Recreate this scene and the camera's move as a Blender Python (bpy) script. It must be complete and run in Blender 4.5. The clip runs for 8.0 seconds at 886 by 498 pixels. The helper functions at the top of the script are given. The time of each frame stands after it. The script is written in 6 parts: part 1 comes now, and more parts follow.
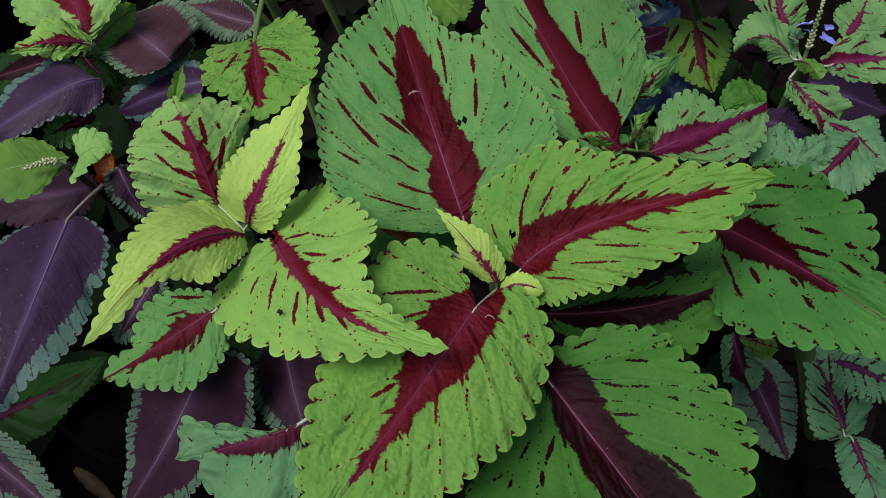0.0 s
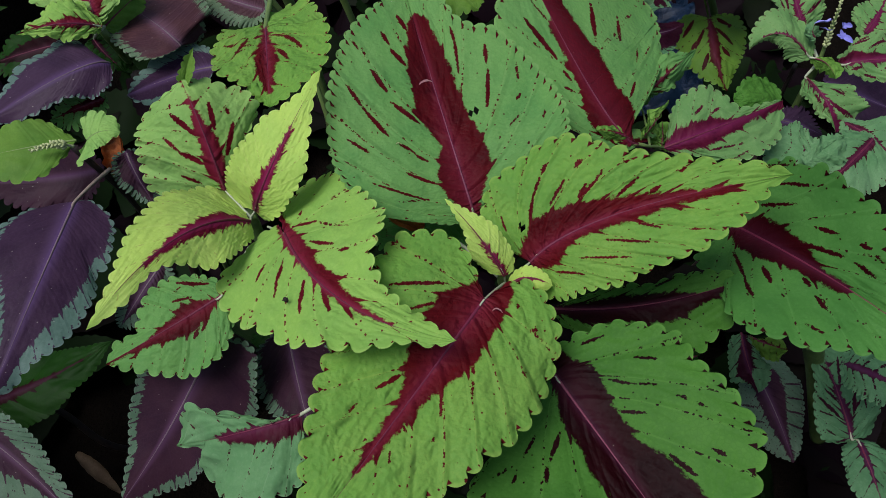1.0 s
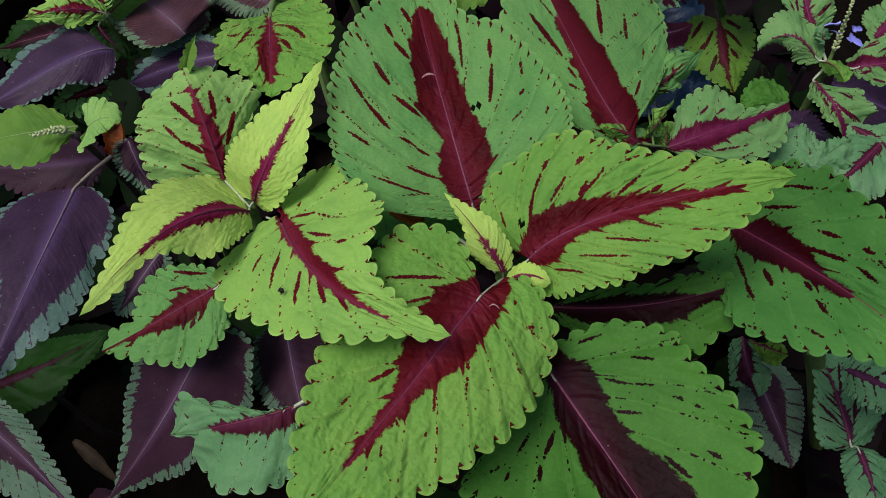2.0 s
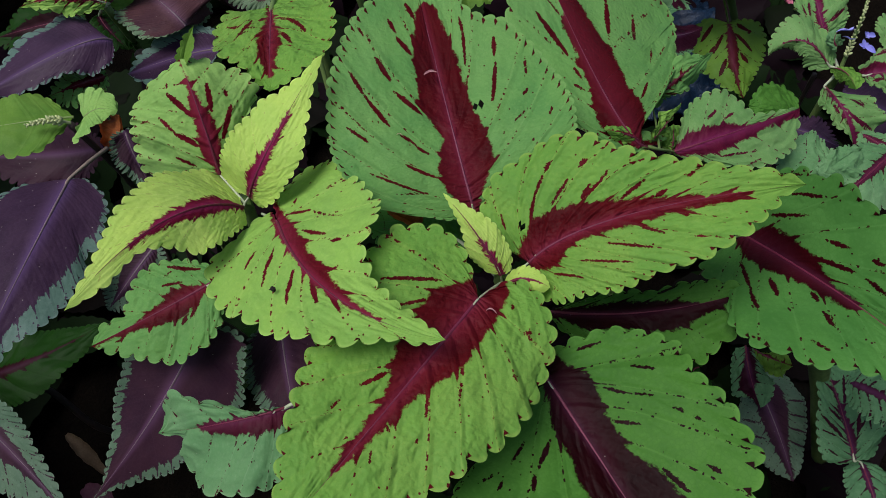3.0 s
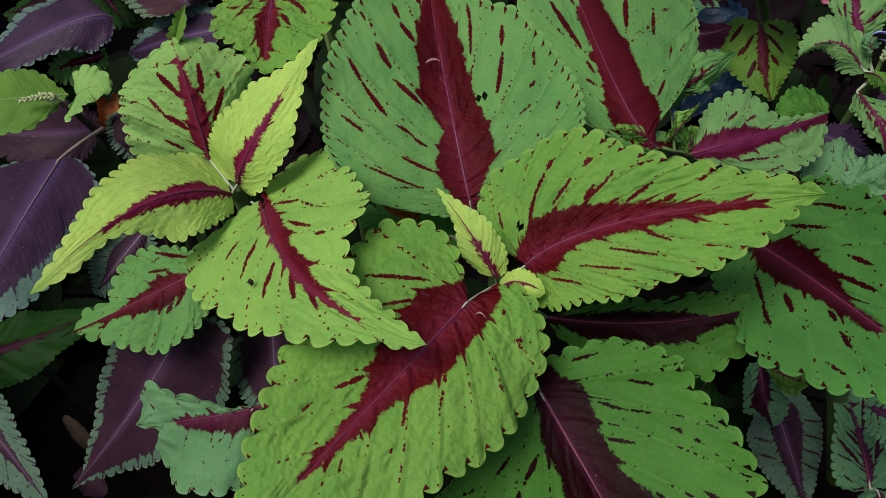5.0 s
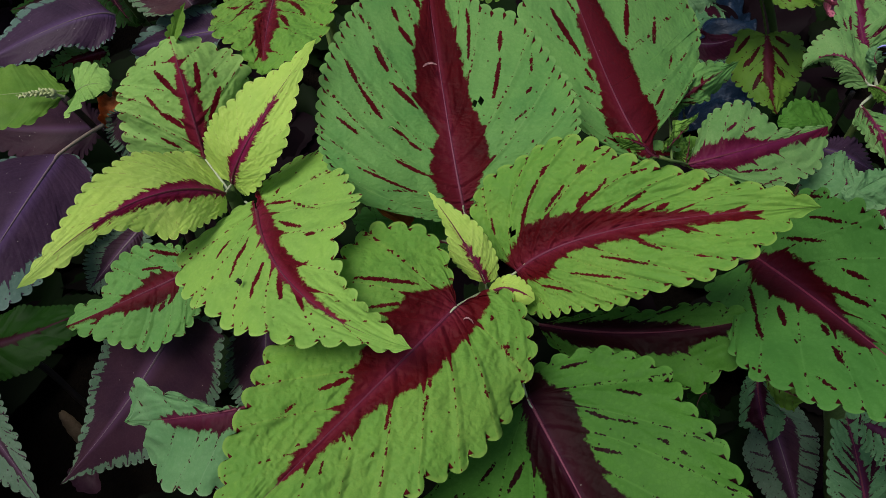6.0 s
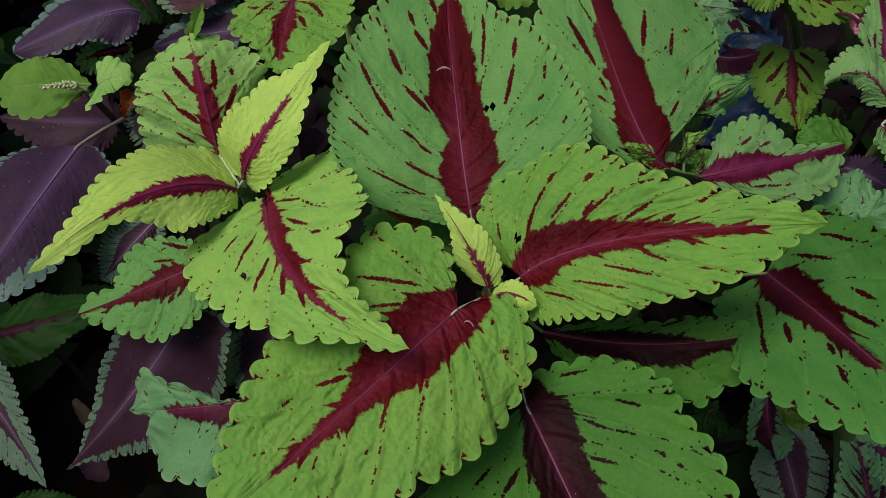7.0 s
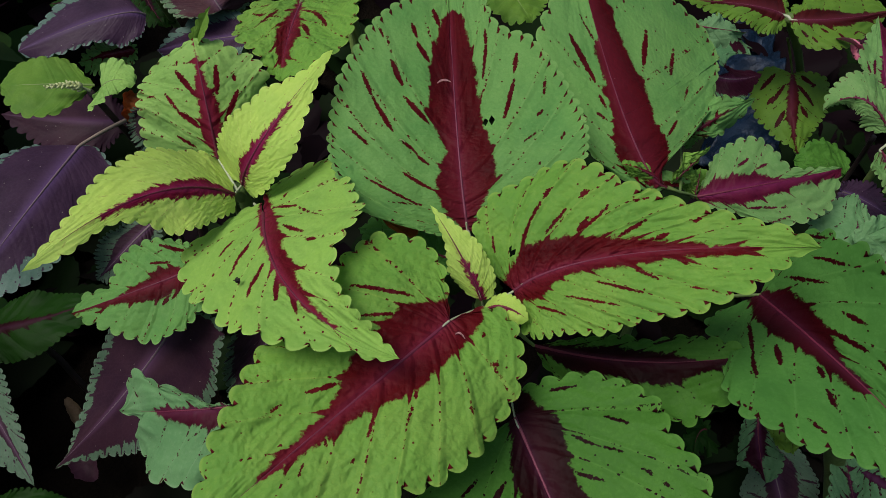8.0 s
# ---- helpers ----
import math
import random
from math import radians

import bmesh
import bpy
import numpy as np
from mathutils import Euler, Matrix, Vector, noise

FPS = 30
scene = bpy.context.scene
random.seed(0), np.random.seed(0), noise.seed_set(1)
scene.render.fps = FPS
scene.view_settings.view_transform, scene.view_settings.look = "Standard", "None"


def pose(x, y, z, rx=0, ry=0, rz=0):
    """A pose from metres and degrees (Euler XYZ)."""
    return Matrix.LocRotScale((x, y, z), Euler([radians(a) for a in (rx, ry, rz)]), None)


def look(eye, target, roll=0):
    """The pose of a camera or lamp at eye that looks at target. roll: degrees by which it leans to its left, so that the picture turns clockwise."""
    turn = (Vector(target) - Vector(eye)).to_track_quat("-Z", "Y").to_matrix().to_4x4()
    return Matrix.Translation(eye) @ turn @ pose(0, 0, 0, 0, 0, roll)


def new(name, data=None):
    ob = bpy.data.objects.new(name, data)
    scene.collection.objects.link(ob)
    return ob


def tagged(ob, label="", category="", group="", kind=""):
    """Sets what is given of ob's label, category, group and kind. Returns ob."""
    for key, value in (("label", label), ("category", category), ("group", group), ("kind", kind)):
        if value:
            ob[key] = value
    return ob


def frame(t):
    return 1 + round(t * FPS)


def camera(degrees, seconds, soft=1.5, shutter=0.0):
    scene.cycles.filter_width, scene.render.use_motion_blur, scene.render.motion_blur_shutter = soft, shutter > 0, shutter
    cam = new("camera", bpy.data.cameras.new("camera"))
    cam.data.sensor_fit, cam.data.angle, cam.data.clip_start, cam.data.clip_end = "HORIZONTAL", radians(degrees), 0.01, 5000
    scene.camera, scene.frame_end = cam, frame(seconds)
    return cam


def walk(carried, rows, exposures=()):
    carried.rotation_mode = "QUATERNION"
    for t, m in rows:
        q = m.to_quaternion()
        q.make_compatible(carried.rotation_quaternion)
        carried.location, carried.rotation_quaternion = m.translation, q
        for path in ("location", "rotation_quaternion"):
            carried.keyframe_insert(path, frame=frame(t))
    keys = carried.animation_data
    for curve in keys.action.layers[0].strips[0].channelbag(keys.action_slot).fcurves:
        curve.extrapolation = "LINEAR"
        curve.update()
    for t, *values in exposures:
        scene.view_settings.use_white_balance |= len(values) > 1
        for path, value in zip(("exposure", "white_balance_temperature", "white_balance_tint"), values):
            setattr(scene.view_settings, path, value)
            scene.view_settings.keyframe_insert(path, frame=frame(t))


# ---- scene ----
cam = camera(64.0, 8.0, 0.9)
PATH = [
    (0, (0.0016, -0.0035, 0.7492), (-0.0061, 1.0730, -0.9364), -0.39),
    (0.5, (-0.0012, -0.0029, 0.7457), (-0.0154, 1.0633, -0.9464), 0.03),
    (1, (-0.0000, -0.0025, 0.7446), (-0.0225, 1.0605, -0.9494), 0.24),
    (1.5, (0.0020, -0.0034, 0.7435), (-0.0286, 1.0561, -0.9525), 0.53),
    (3, (0.0069, 0.0030, 0.7344), (-0.0424, 1.0597, -0.9630), 1.69),
    (3.5, (0.0093, 0.0066, 0.7301), (-0.0501, 1.0606, -0.9686), 1.86),
    (4, (0.0127, 0.0091, 0.7264), (-0.0683, 1.0566, -0.9754), 1.56),
    (4.5, (0.0175, 0.0133, 0.7215), (-0.0840, 1.0514, -0.9849), 1.18),
    (6, (0.0299, 0.0171, 0.7177), (-0.1100, 1.0662, -0.9793), 1.34),
    (6.5, (0.0351, 0.0165, 0.7185), (-0.1299, 1.0705, -0.9732), 1.38),
    (7, (0.0382, 0.0161, 0.7181), (-0.1639, 1.0705, -0.9693), 0.78),
    (7.5, (0.0371, 0.0157, 0.7177), (-0.1685, 1.0722, -0.9679), 1.81),
    (8, (0.0409, 0.0163, 0.7198), (-0.1667, 1.0941, -0.9521), 2.60),
]
walk(cam, [(t, look(eye, target, roll)) for t, eye, target, roll in PATH],
     [(0.0, 0.53, 6100, 14), (3.0, 0.58, 6300, 13), (4.5, 0.58, 6350, 13), (6.0, 0.43, 6600, 10), (8.0, 0.46, 6650, 10)])

# ---- sky and sun: soft light of an overcast day ----
world = bpy.data.worlds.new("sky")
scene.world = world
world.use_nodes = True
sky = world.node_tree.nodes.new("ShaderNodeTexSky")
sky.sky_type, sky.sun_disc, sky.sun_elevation, sky.sun_rotation = "NISHITA", False, radians(66), radians(-110)
sky.air_density, sky.dust_density, sky.ozone_density = 1.0, 3.0, 1.0
world.node_tree.links.new(sky.outputs[0], world.node_tree.nodes["Background"].inputs[0])
world.node_tree.nodes["Background"].inputs[1].default_value = 0.072
sun = new("sun", bpy.data.lights.new("sun", "SUN"))
sun.data.energy, sun.data.angle, sun.data.color = 2.2, radians(32), (1.0, 0.98, 0.95)
sun.matrix_world = look((-0.85, -0.3, 2.0), (0, 0, 0))

# ---- materials ----
def tree_of(name):
    m = bpy.data.materials.new(name)
    m.use_nodes = True
    m.node_tree.nodes.clear()
    return m, m.node_tree


class Nodes:
    """Short hand for building a node tree."""

    def __init__(self, tree):
        self.tree = tree

    def add(self, kind, **values):
        n = self.tree.nodes.new(kind)
        for key, value in values.items():
            n.inputs[key.replace("_", " ")].default_value = value
        return n

    def link(self, a, b):
        self.tree.links.new(a, b)

    def put(self, value, socket):
        if isinstance(value, bpy.types.NodeSocket):
            self.link(value, socket)
        else:
            socket.default_value = value

    def math(self, op, a, b=0.0, c=0.0, clamp=False):
        n = self.tree.nodes.new("ShaderNodeMath")
        n.operation, n.use_clamp = op, clamp
        for s, value in zip(n.inputs, (a, b, c)):
            self.put(value, s)
        return n.outputs[0]

    def ramp(self, value, low, high):
        """0 below low and 1 above high, with a smooth step between."""
        n = self.tree.nodes.new("ShaderNodeMapRange")
        n.interpolation_type = "SMOOTHSTEP"
        self.put(value, n.inputs[0])
        self.put(low, n.inputs[1])
        self.put(high, n.inputs[2])
        return n.outputs[0]

    def mix(self, factor, a, b):
        n = self.tree.nodes.new("ShaderNodeMix")
        n.data_type = "RGBA"
        self.put(factor, n.inputs[0])
        for value, s in ((a, n.inputs[6]), (b, n.inputs[7])):
            self.put((*value, 1) if isinstance(value, tuple) else value, s)
        return n.outputs[2]

    def uv(self, name):
        n = self.tree.nodes.new("ShaderNodeUVMap")
        n.uv_map = name
        s = self.tree.nodes.new("ShaderNodeSeparateXYZ")
        self.link(n.outputs[0], s.inputs[0])
        return n.outputs[0], s.outputs[0], s.outputs[1]

    def xyz(self, x, y, z=0.0):
        n = self.tree.nodes.new("ShaderNodeCombineXYZ")
        for s, value in zip(n.inputs, (x, y, z)):
            self.put(value, s)
        return n.outputs[0]

    def noise(self, vector, scale, detail=2.0, rough=0.5):
        n = self.add("ShaderNodeTexNoise", Scale=scale, Detail=detail, Roughness=rough)
        if vector is not None:
            self.link(vector, n.inputs["Vector"])
        return n.outputs["Fac"]

    def cells(self, vector, scale, feature="F1"):
        n = self.add("ShaderNodeTexVoronoi", Scale=scale)
        n.feature = feature
        self.link(vector, n.inputs["Vector"])
        return n


def leaf_material(name, green, green_deep, red, red_deep, pale, fingers=0.16, rough=0.5, through_light=0.25, dots=1.0, bump=0.3, rungs=0.4, comb_size=0.24, dusty=0.07, gloss=0.08):
    """A coleus blade: a dark heart that fingers out along the side veins, broken streaks and dots on a green field, and red notches.
    Maps: vein (vein number, way from rib to margin), flat (metres), edge (tooth number, way past the heart's border), mark (streaks, way to the tip)."""
    m, tree = tree_of(name)
    k = Nodes(tree)
    _, q, v = k.uv("vein")
    flat, fx, fy = k.uv("flat")
    _, tooth, past = k.uv("edge")
    _, streak, along = k.uv("mark")
    _, near, drawn = k.uv("line")
    seed = tree.nodes.new("ShaderNodeObjectInfo").outputs["Random"]
    place = k.xyz(fx, fy, k.math("MULTIPLY", seed, 3.0))
    coarse = k.noise(place, 45.0, 3.0)
    grain = k.noise(place, 420.0, 3.0, 0.6)
    fine = k.noise(place, 1500.0, 2.0)
    # way to the nearest side vein, 0 on it and 1 half-way to the next
    off = k.math("MULTIPLY", k.math("ABSOLUTE", k.math("SUBTRACT", k.math("FRACT", k.math("ADD", q, 0.5)), 0.5)), 2.0)
    number = k.math("FLOOR", k.math("ADD", q, 0.5))
    # the heart
    half = k.math("SIGN", fy)
    finger = k.math("POWER", k.math("MAXIMUM", k.math("SUBTRACT", 1.0, k.math("MULTIPLY", off, 4.5)), 0.0), 0.9)
    comb = k.noise(k.xyz(k.math("MULTIPLY", q, 5.0), k.math("MULTIPLY", v, 2.5), k.math("ADD", k.math("MULTIPLY", seed, 40.0), k.math("MULTIPLY", half, 4.0))), 1.0, 3.0, 0.6)
    reach = k.math("MULTIPLY", finger, k.math("SUBTRACT", fingers, k.math("MULTIPLY", drawn, fingers * 0.7)))
    ragged = k.math("ADD", k.math("MULTIPLY", k.math("SUBTRACT", comb, 0.5), comb_size), k.math("MULTIPLY", k.math("SUBTRACT", grain, 0.5), 0.14))
    jag = k.math("ADD", k.math("MULTIPLY", k.math("SUBTRACT", k.noise(place, 330.0, 4.0, 0.65), 0.5), 0.1), k.math("MULTIPLY", k.math("SUBTRACT", comb, 0.5), 0.07))
    ragged = k.math("ADD", k.math("MULTIPLY", ragged, k.math("SUBTRACT", 1.0, drawn)), k.math("MULTIPLY", jag, drawn))
    border = k.math("ADD", k.math("SUBTRACT", past, reach), ragged)
    heart = k.ramp(border, 0.012, -0.012)
    # broken streaks on the side veins
    vein = k.math("ADD", k.math("MULTIPLY", number, 5.37), k.math("ADD", k.math("MULTIPLY", seed, 91.0), k.math("MULTIPLY", half, 31.7)))
    run = k.noise(k.xyz(vein, k.math("MULTIPLY", v, 8.0)), 1.0, 2.0, 0.6)
    run = k.math("ADD", run, k.math("MULTIPLY", k.ramp(past, 0.26, 0.02), 0.1))
    beads = k.noise(k.xyz(vein, k.math("MULTIPLY", v, 46.0), k.math("MULTIPLY", off, 3.0)), 1.0, 1.0)
    thin = k.math("MULTIPLY", streak, k.math("SUBTRACT", 1.0, k.math("MULTIPLY", v, 0.55)))
    long_dash = k.math("MULTIPLY", k.ramp(run, 0.47, 0.58), k.math("ADD", 0.17, k.math("MULTIPLY", k.math("SUBTRACT", beads, 0.5), 0.16)))
    bead = k.math("MULTIPLY", k.math("MULTIPLY", k.ramp(beads, 0.56, 0.7), k.ramp(run, 0.36, 0.46)), 0.16)
    thick = k.math("MULTIPLY", k.math("MAXIMUM", long_dash, bead), thin)
    wander = k.math("ADD", off, k.math("ADD", k.math("MULTIPLY", k.math("SUBTRACT", grain, 0.5), 0.1), 0.012))
    dash = k.ramp(k.math("SUBTRACT", wander, thick), 0.008, -0.014)
    gap = k.math("ADD", k.math("MULTIPLY", k.math("SUBTRACT", k.noise(place, 640.0, 3.0, 0.6), 0.5), 2.6), k.math("MULTIPLY", k.math("SUBTRACT", fine, 0.5), 0.6))
    given = k.ramp(k.math("ADD", near, gap), 0.16, -0.16)
    crumbs = k.math("MULTIPLY", k.math("MULTIPLY", k.ramp(k.noise(place, 430.0, 2.0), 0.545, 0.6), k.ramp(off, 0.085, 0.05)), k.math("MULTIPLY", k.ramp(run, 0.36, 0.46), k.ramp(v, 0.06, 0.2)))
    dash = k.math("ADD", k.math("MULTIPLY", dash, k.math("SUBTRACT", 1.0, drawn)), k.math("MULTIPLY", k.math("MAXIMUM", given, crumbs), drawn))
    # dots
    spot = k.cells(place, 270.0)
    rare = k.math("GREATER_THAN", k.math("ADD", spot.outputs["Color"], k.math("MULTIPLY", k.math("SUBTRACT", 1.0, off), 0.16)), k.math("ADD", 1.0 - 0.24 * dots, k.math("MULTIPLY", drawn, 0.06)))
    dot = k.math("MULTIPLY", k.ramp(k.math("ADD", spot.outputs["Distance"], k.math("MULTIPLY", fine, 0.14)), 0.25, 0.17), rare)
    # red notches between the teeth
    notch = k.math("ABSOLUTE", k.math("SUBTRACT", k.math("FRACT", k.math("ADD", tooth, 0.5)), 0.5))
    chance = k.noise(k.xyz(k.math("MULTIPLY", k.math("FLOOR", k.math("ADD", tooth, 0.5)), 3.7), k.math("MULTIPLY", seed, 57.0)), 1.0, 1.0)
    sinus = k.math("MULTIPLY", k.ramp(k.math("ADD", k.math("MULTIPLY", notch, 0.42), k.math("MULTIPLY", k.math("ABSOLUTE", k.math("SUBTRACT", v, 0.974)), 2.7)), 0.08, 0.055),
                   k.math("GREATER_THAN", chance, k.math("SUBTRACT", 0.56 - 0.2 * dots, k.math("MULTIPLY", drawn, 0.1))))
    marks = k.math("MULTIPLY", k.math("MAXIMUM", k.math("MAXIMUM", dash, dot), sinus), k.math("MINIMUM", k.math("MULTIPLY", streak, 3.0), 1.0))
    stain = k.math("MAXIMUM", heart, marks)
    # colours
    field = k.mix(k.ramp(coarse, 0.3, 0.72), green, green_deep)
    field = k.mix(k.math("MULTIPLY", k.ramp(grain, 0.45, 0.75), 0.25), field, pale)
    field = k.mix(k.math("MULTIPLY", k.ramp(k.noise(place, 17.0, 3.0, 0.6), 0.42, 0.68), 0.28), field, pale)
    net = k.cells(place, 430.0, "DISTANCE_TO_EDGE").outputs["Distance"]
    field = k.mix(k.math("MULTIPLY", k.ramp(net, 0.14, 0.0), 0.3), field, green_deep)
    field = k.mix(k.math("MULTIPLY", k.ramp(off, 0.09, 0.02), k.math("MULTIPLY", k.ramp(along, 0.6, 0.3), 0.3)), field, pale)
    # Edge highlight painted in as a thin pale rim along the margin.
    field = k.mix(k.math("MULTIPLY", k.ramp(v, 0.968, 0.995), 0.45), field, pale)
    dark = k.mix(k.ramp(coarse, 0.35, 0.7), red, red_deep)
    dark = k.mix(k.math("MULTIPLY", k.ramp(v, 0.26, 0.0), 0.75), dark, (red[0] * 1.5 + 0.02, red[1] * 2.0 + 0.005, red[2] * 2.4 + 0.01))
    dark = k.mix(k.math("MULTIPLY", k.ramp(off, 0.07, 0.0), 0.25), dark, (red[0] * 1.3, red[1] * 1.5, red[2] * 1.6))
    dark = k.mix(k.math("MULTIPLY", k.ramp(net, 0.1, 0.0), 0.16), dark, (red[0] * 1.7, red[1] * 2.0, red[2] * 1.8))
    # the flush beside the midrib
    flush = k.math("MULTIPLY", k.ramp(k.math("ABSOLUTE", fy), 0.003, 0.0005), k.math("MULTIPLY", k.ramp(along, 0.85, 0.2), 0.38))
    dark = k.mix(flush, dark, (red[0] * 1.6 + 0.03, red[1] * 2.0 + 0.012, red[2] * 3.0 + 0.03))
    colour = k.mix(stain, field, dark)
    # specks of dust and pale hairs
    dust = k.cells(place, 380.0)
    speck = k.math("MULTIPLY", k.ramp(dust.outputs["Distance"], 0.13, 0.07), k.math("GREATER_THAN", dust.outputs["Color"], 1.0 - dusty))
    colour = k.mix(k.math("MULTIPLY", speck, 0.45), colour, (0.45, 0.42, 0.36))
    # relief: blistered fields between a net of small veins, and fine hair
    warp = k.xyz(k.math("ADD", fx, k.math("MULTIPLY", coarse, 0.012)), k.math("ADD", fy, k.math("MULTIPLY", grain, 0.0016)), k.math("MULTIPLY", seed, 3.0))
    blister = k.cells(warp, 165.0, "SMOOTH_F1").outputs["Distance"]
    ladder = k.cells(k.xyz(k.math("MULTIPLY", q, 2.6), k.math("ADD", k.math("MULTIPLY", v, 10.0), k.math("MULTIPLY", coarse, 2.0)), k.math("ADD", k.math("MULTIPLY", seed, 60.0), half)), 1.0, "SMOOTH_F1").outputs["Distance"]
    small_blister = k.cells(warp, 420.0, "SMOOTH_F1").outputs["Distance"]
    high = k.math("ADD", k.math("MULTIPLY", k.math("SUBTRACT", 1.0, blister), 0.22), k.math("MULTIPLY", k.math("SUBTRACT", 1.0, small_blister), 0.35 * rungs))
    high = k.math("ADD", high, k.math("MULTIPLY", k.math("SUBTRACT", 1.0, ladder), k.math("MULTIPLY", k.ramp(along, 0.9, 0.6), 0.75 * rungs)))
    high = k.math("ADD", high, k.math("ADD", k.math("MULTIPLY", grain, 0.2), k.math("MULTIPLY", fine, 0.08)))
    high = k.math("ADD", high, k.math("MULTIPLY", k.ramp(off, 0.0, 0.4), k.math("MULTIPLY", k.ramp(along, 0.75, 0.4), 0.8)))
    relief = k.add("ShaderNodeBump", Strength=bump, Distance=0.0016)
    k.link(high, relief.inputs["Height"])
    skin = k.add("ShaderNodeBsdfPrincipled", IOR=1.42)
    skin.inputs["Specular IOR Level"].default_value = gloss
    k.link(k.math("ADD", k.math("MULTIPLY", grain, 0.2), rough - 0.1), skin.inputs["Roughness"])
    k.link(colour, skin.inputs["Base Color"])
    k.link(relief.outputs[0], skin.inputs["Normal"])
    glow = k.add("ShaderNodeBsdfTranslucent")
    k.link(colour, glow.inputs["Color"])
    both = tree.nodes.new("ShaderNodeMixShader")
    both.inputs[0].default_value = through_light
    k.link(skin.outputs[0], both.inputs[1])
    k.link(glow.outputs[0], both.inputs[2])
    k.link(both.outputs[0], tree.nodes.new("ShaderNodeOutputMaterial").inputs["Surface"])
    return m


def plain_material(name, a, b, scale, rough, bump=0.3, distance=0.001, fleck=None, gloss=0.3):
    """A two-tone surface with grain at two scales."""
    m, tree = tree_of(name)
    k = Nodes(tree)
    at = tree.nodes.new("ShaderNodeTexCoord").outputs["Object"]
    large, small = k.noise(at, scale, 4.0), k.noise(at, scale * 9, 3.0, 0.65)
    colour = k.mix(k.ramp(k.math("ADD", k.math("MULTIPLY", large, 0.65), k.math("MULTIPLY", small, 0.35)), 0.32, 0.66), a, b)
    if fleck:
        colour = k.mix(k.math("MULTIPLY", k.ramp(small, 0.6, 0.72), 0.7), colour, fleck)
    skin = k.add("ShaderNodeBsdfPrincipled")
    skin.inputs["Specular IOR Level"].default_value = gloss
    k.link(colour, skin.inputs["Base Color"])
    k.link(k.math("ADD", k.math("MULTIPLY", small, 0.25), rough - 0.1), skin.inputs["Roughness"])
    relief = k.add("ShaderNodeBump", Strength=bump, Distance=distance)
    k.link(k.math("ADD", large, k.math("MULTIPLY", small, 0.5)), relief.inputs["Height"])
    k.link(relief.outputs[0], skin.inputs["Normal"])
    k.link(skin.outputs[0], tree.nodes.new("ShaderNodeOutputMaterial").inputs["Surface"])
    return m


YOUNG = leaf_material("leaf_young", (0.535, 0.735, 0.142), (0.435, 0.66, 0.124), (0.17, 0.008, 0.03), (0.12, 0.005, 0.02), (0.66, 0.8, 0.235), 0.07, 0.5, 0.42, 1.0, 0.3, 2.4, 0.08)
FRESH = leaf_material("leaf_fresh", (0.262, 0.47, 0.086), (0.205, 0.398, 0.078), (0.114, 0.0057, 0.012), (0.076, 0.0034, 0.0075), (0.38, 0.565, 0.14), 0.2, 0.5, 0.34, 1.0, 0.62, 1.3)
SPRING = leaf_material("leaf_spring_green", (0.262, 0.462, 0.11), (0.2, 0.396, 0.095), (0.114, 0.0057, 0.012), (0.076, 0.0034, 0.0075), (0.37, 0.545, 0.175), 0.2, 0.5, 0.34, 1.0, 0.62, 1.3)
LIME = leaf_material("leaf_lime", (0.1410, 0.3010, 0.0470), (0.1120, 0.2630, 0.0430), (0.0827, 0.004, 0.0061), (0.0552, 0.0026, 0.0043), (0.2450, 0.3741, 0.0740), 0.2, bump=0.95, rungs=1.5)
GREEN = leaf_material("leaf_green", (0.1188, 0.2784, 0.0684), (0.0873, 0.2309, 0.0593), (0.0658, 0.0029, 0.0047), (0.0419, 0.0022, 0.0037), (0.1955, 0.3531, 0.1065), 0.16, bump=0.75, rungs=1.1)
COOL = leaf_material("leaf_cool_green", (0.125, 0.262, 0.108), (0.09, 0.216, 0.084), (0.0462, 0.0049, 0.0108), (0.0294, 0.0035, 0.0077), (0.195, 0.315, 0.168), 0.16, bump=0.55, rungs=1.0)
PALE = leaf_material("leaf_pale_green", (0.1463, 0.2891, 0.09), (0.1046, 0.2365, 0.0696), (0.077, 0.0049, 0.0196), (0.049, 0.0035, 0.014), (0.23, 0.3504, 0.1391), 0.16, bump=0.55, rungs=1.0)
# Leaf green darkened in the colour itself, for leaves down in the shade.
SHADE = leaf_material("leaf_green_shade", (0.0112, 0.0432, 0.0055), (0.0075, 0.0312, 0.0039), (0.0125, 0.0021, 0.0027), (0.0075, 0.0015, 0.002), (0.0169, 0.0528, 0.0095), 0.12)
# Darker leaf greens and hearts; part of the lower leaves' shade is painted in.
GREEN_DIM = leaf_material("leaf_green_dim", (0.0634, 0.1903, 0.0357), (0.0461, 0.1522, 0.0292), (0.0294, 0.0016, 0.0033), (0.0176, 0.0012, 0.0026), (0.0979, 0.241, 0.0584), 0.16, bump=0.55, rungs=1.0)
GREEN_DIMMER = leaf_material("leaf_green_dimmer", (0.057, 0.168, 0.023), (0.0415, 0.134, 0.0185), (0.0134, 0.001, 0.0018), (0.008, 0.0008, 0.0014), (0.0979, 0.2382, 0.0397), 0.16, bump=0.55, rungs=1.0)
OLIVE = leaf_material("leaf_olive", (0.108, 0.215, 0.026), (0.08, 0.172, 0.023), (0.045, 0.005, 0.0052), (0.03, 0.004, 0.004), (0.1, 0.19, 0.045), 0.14, bump=0.35)
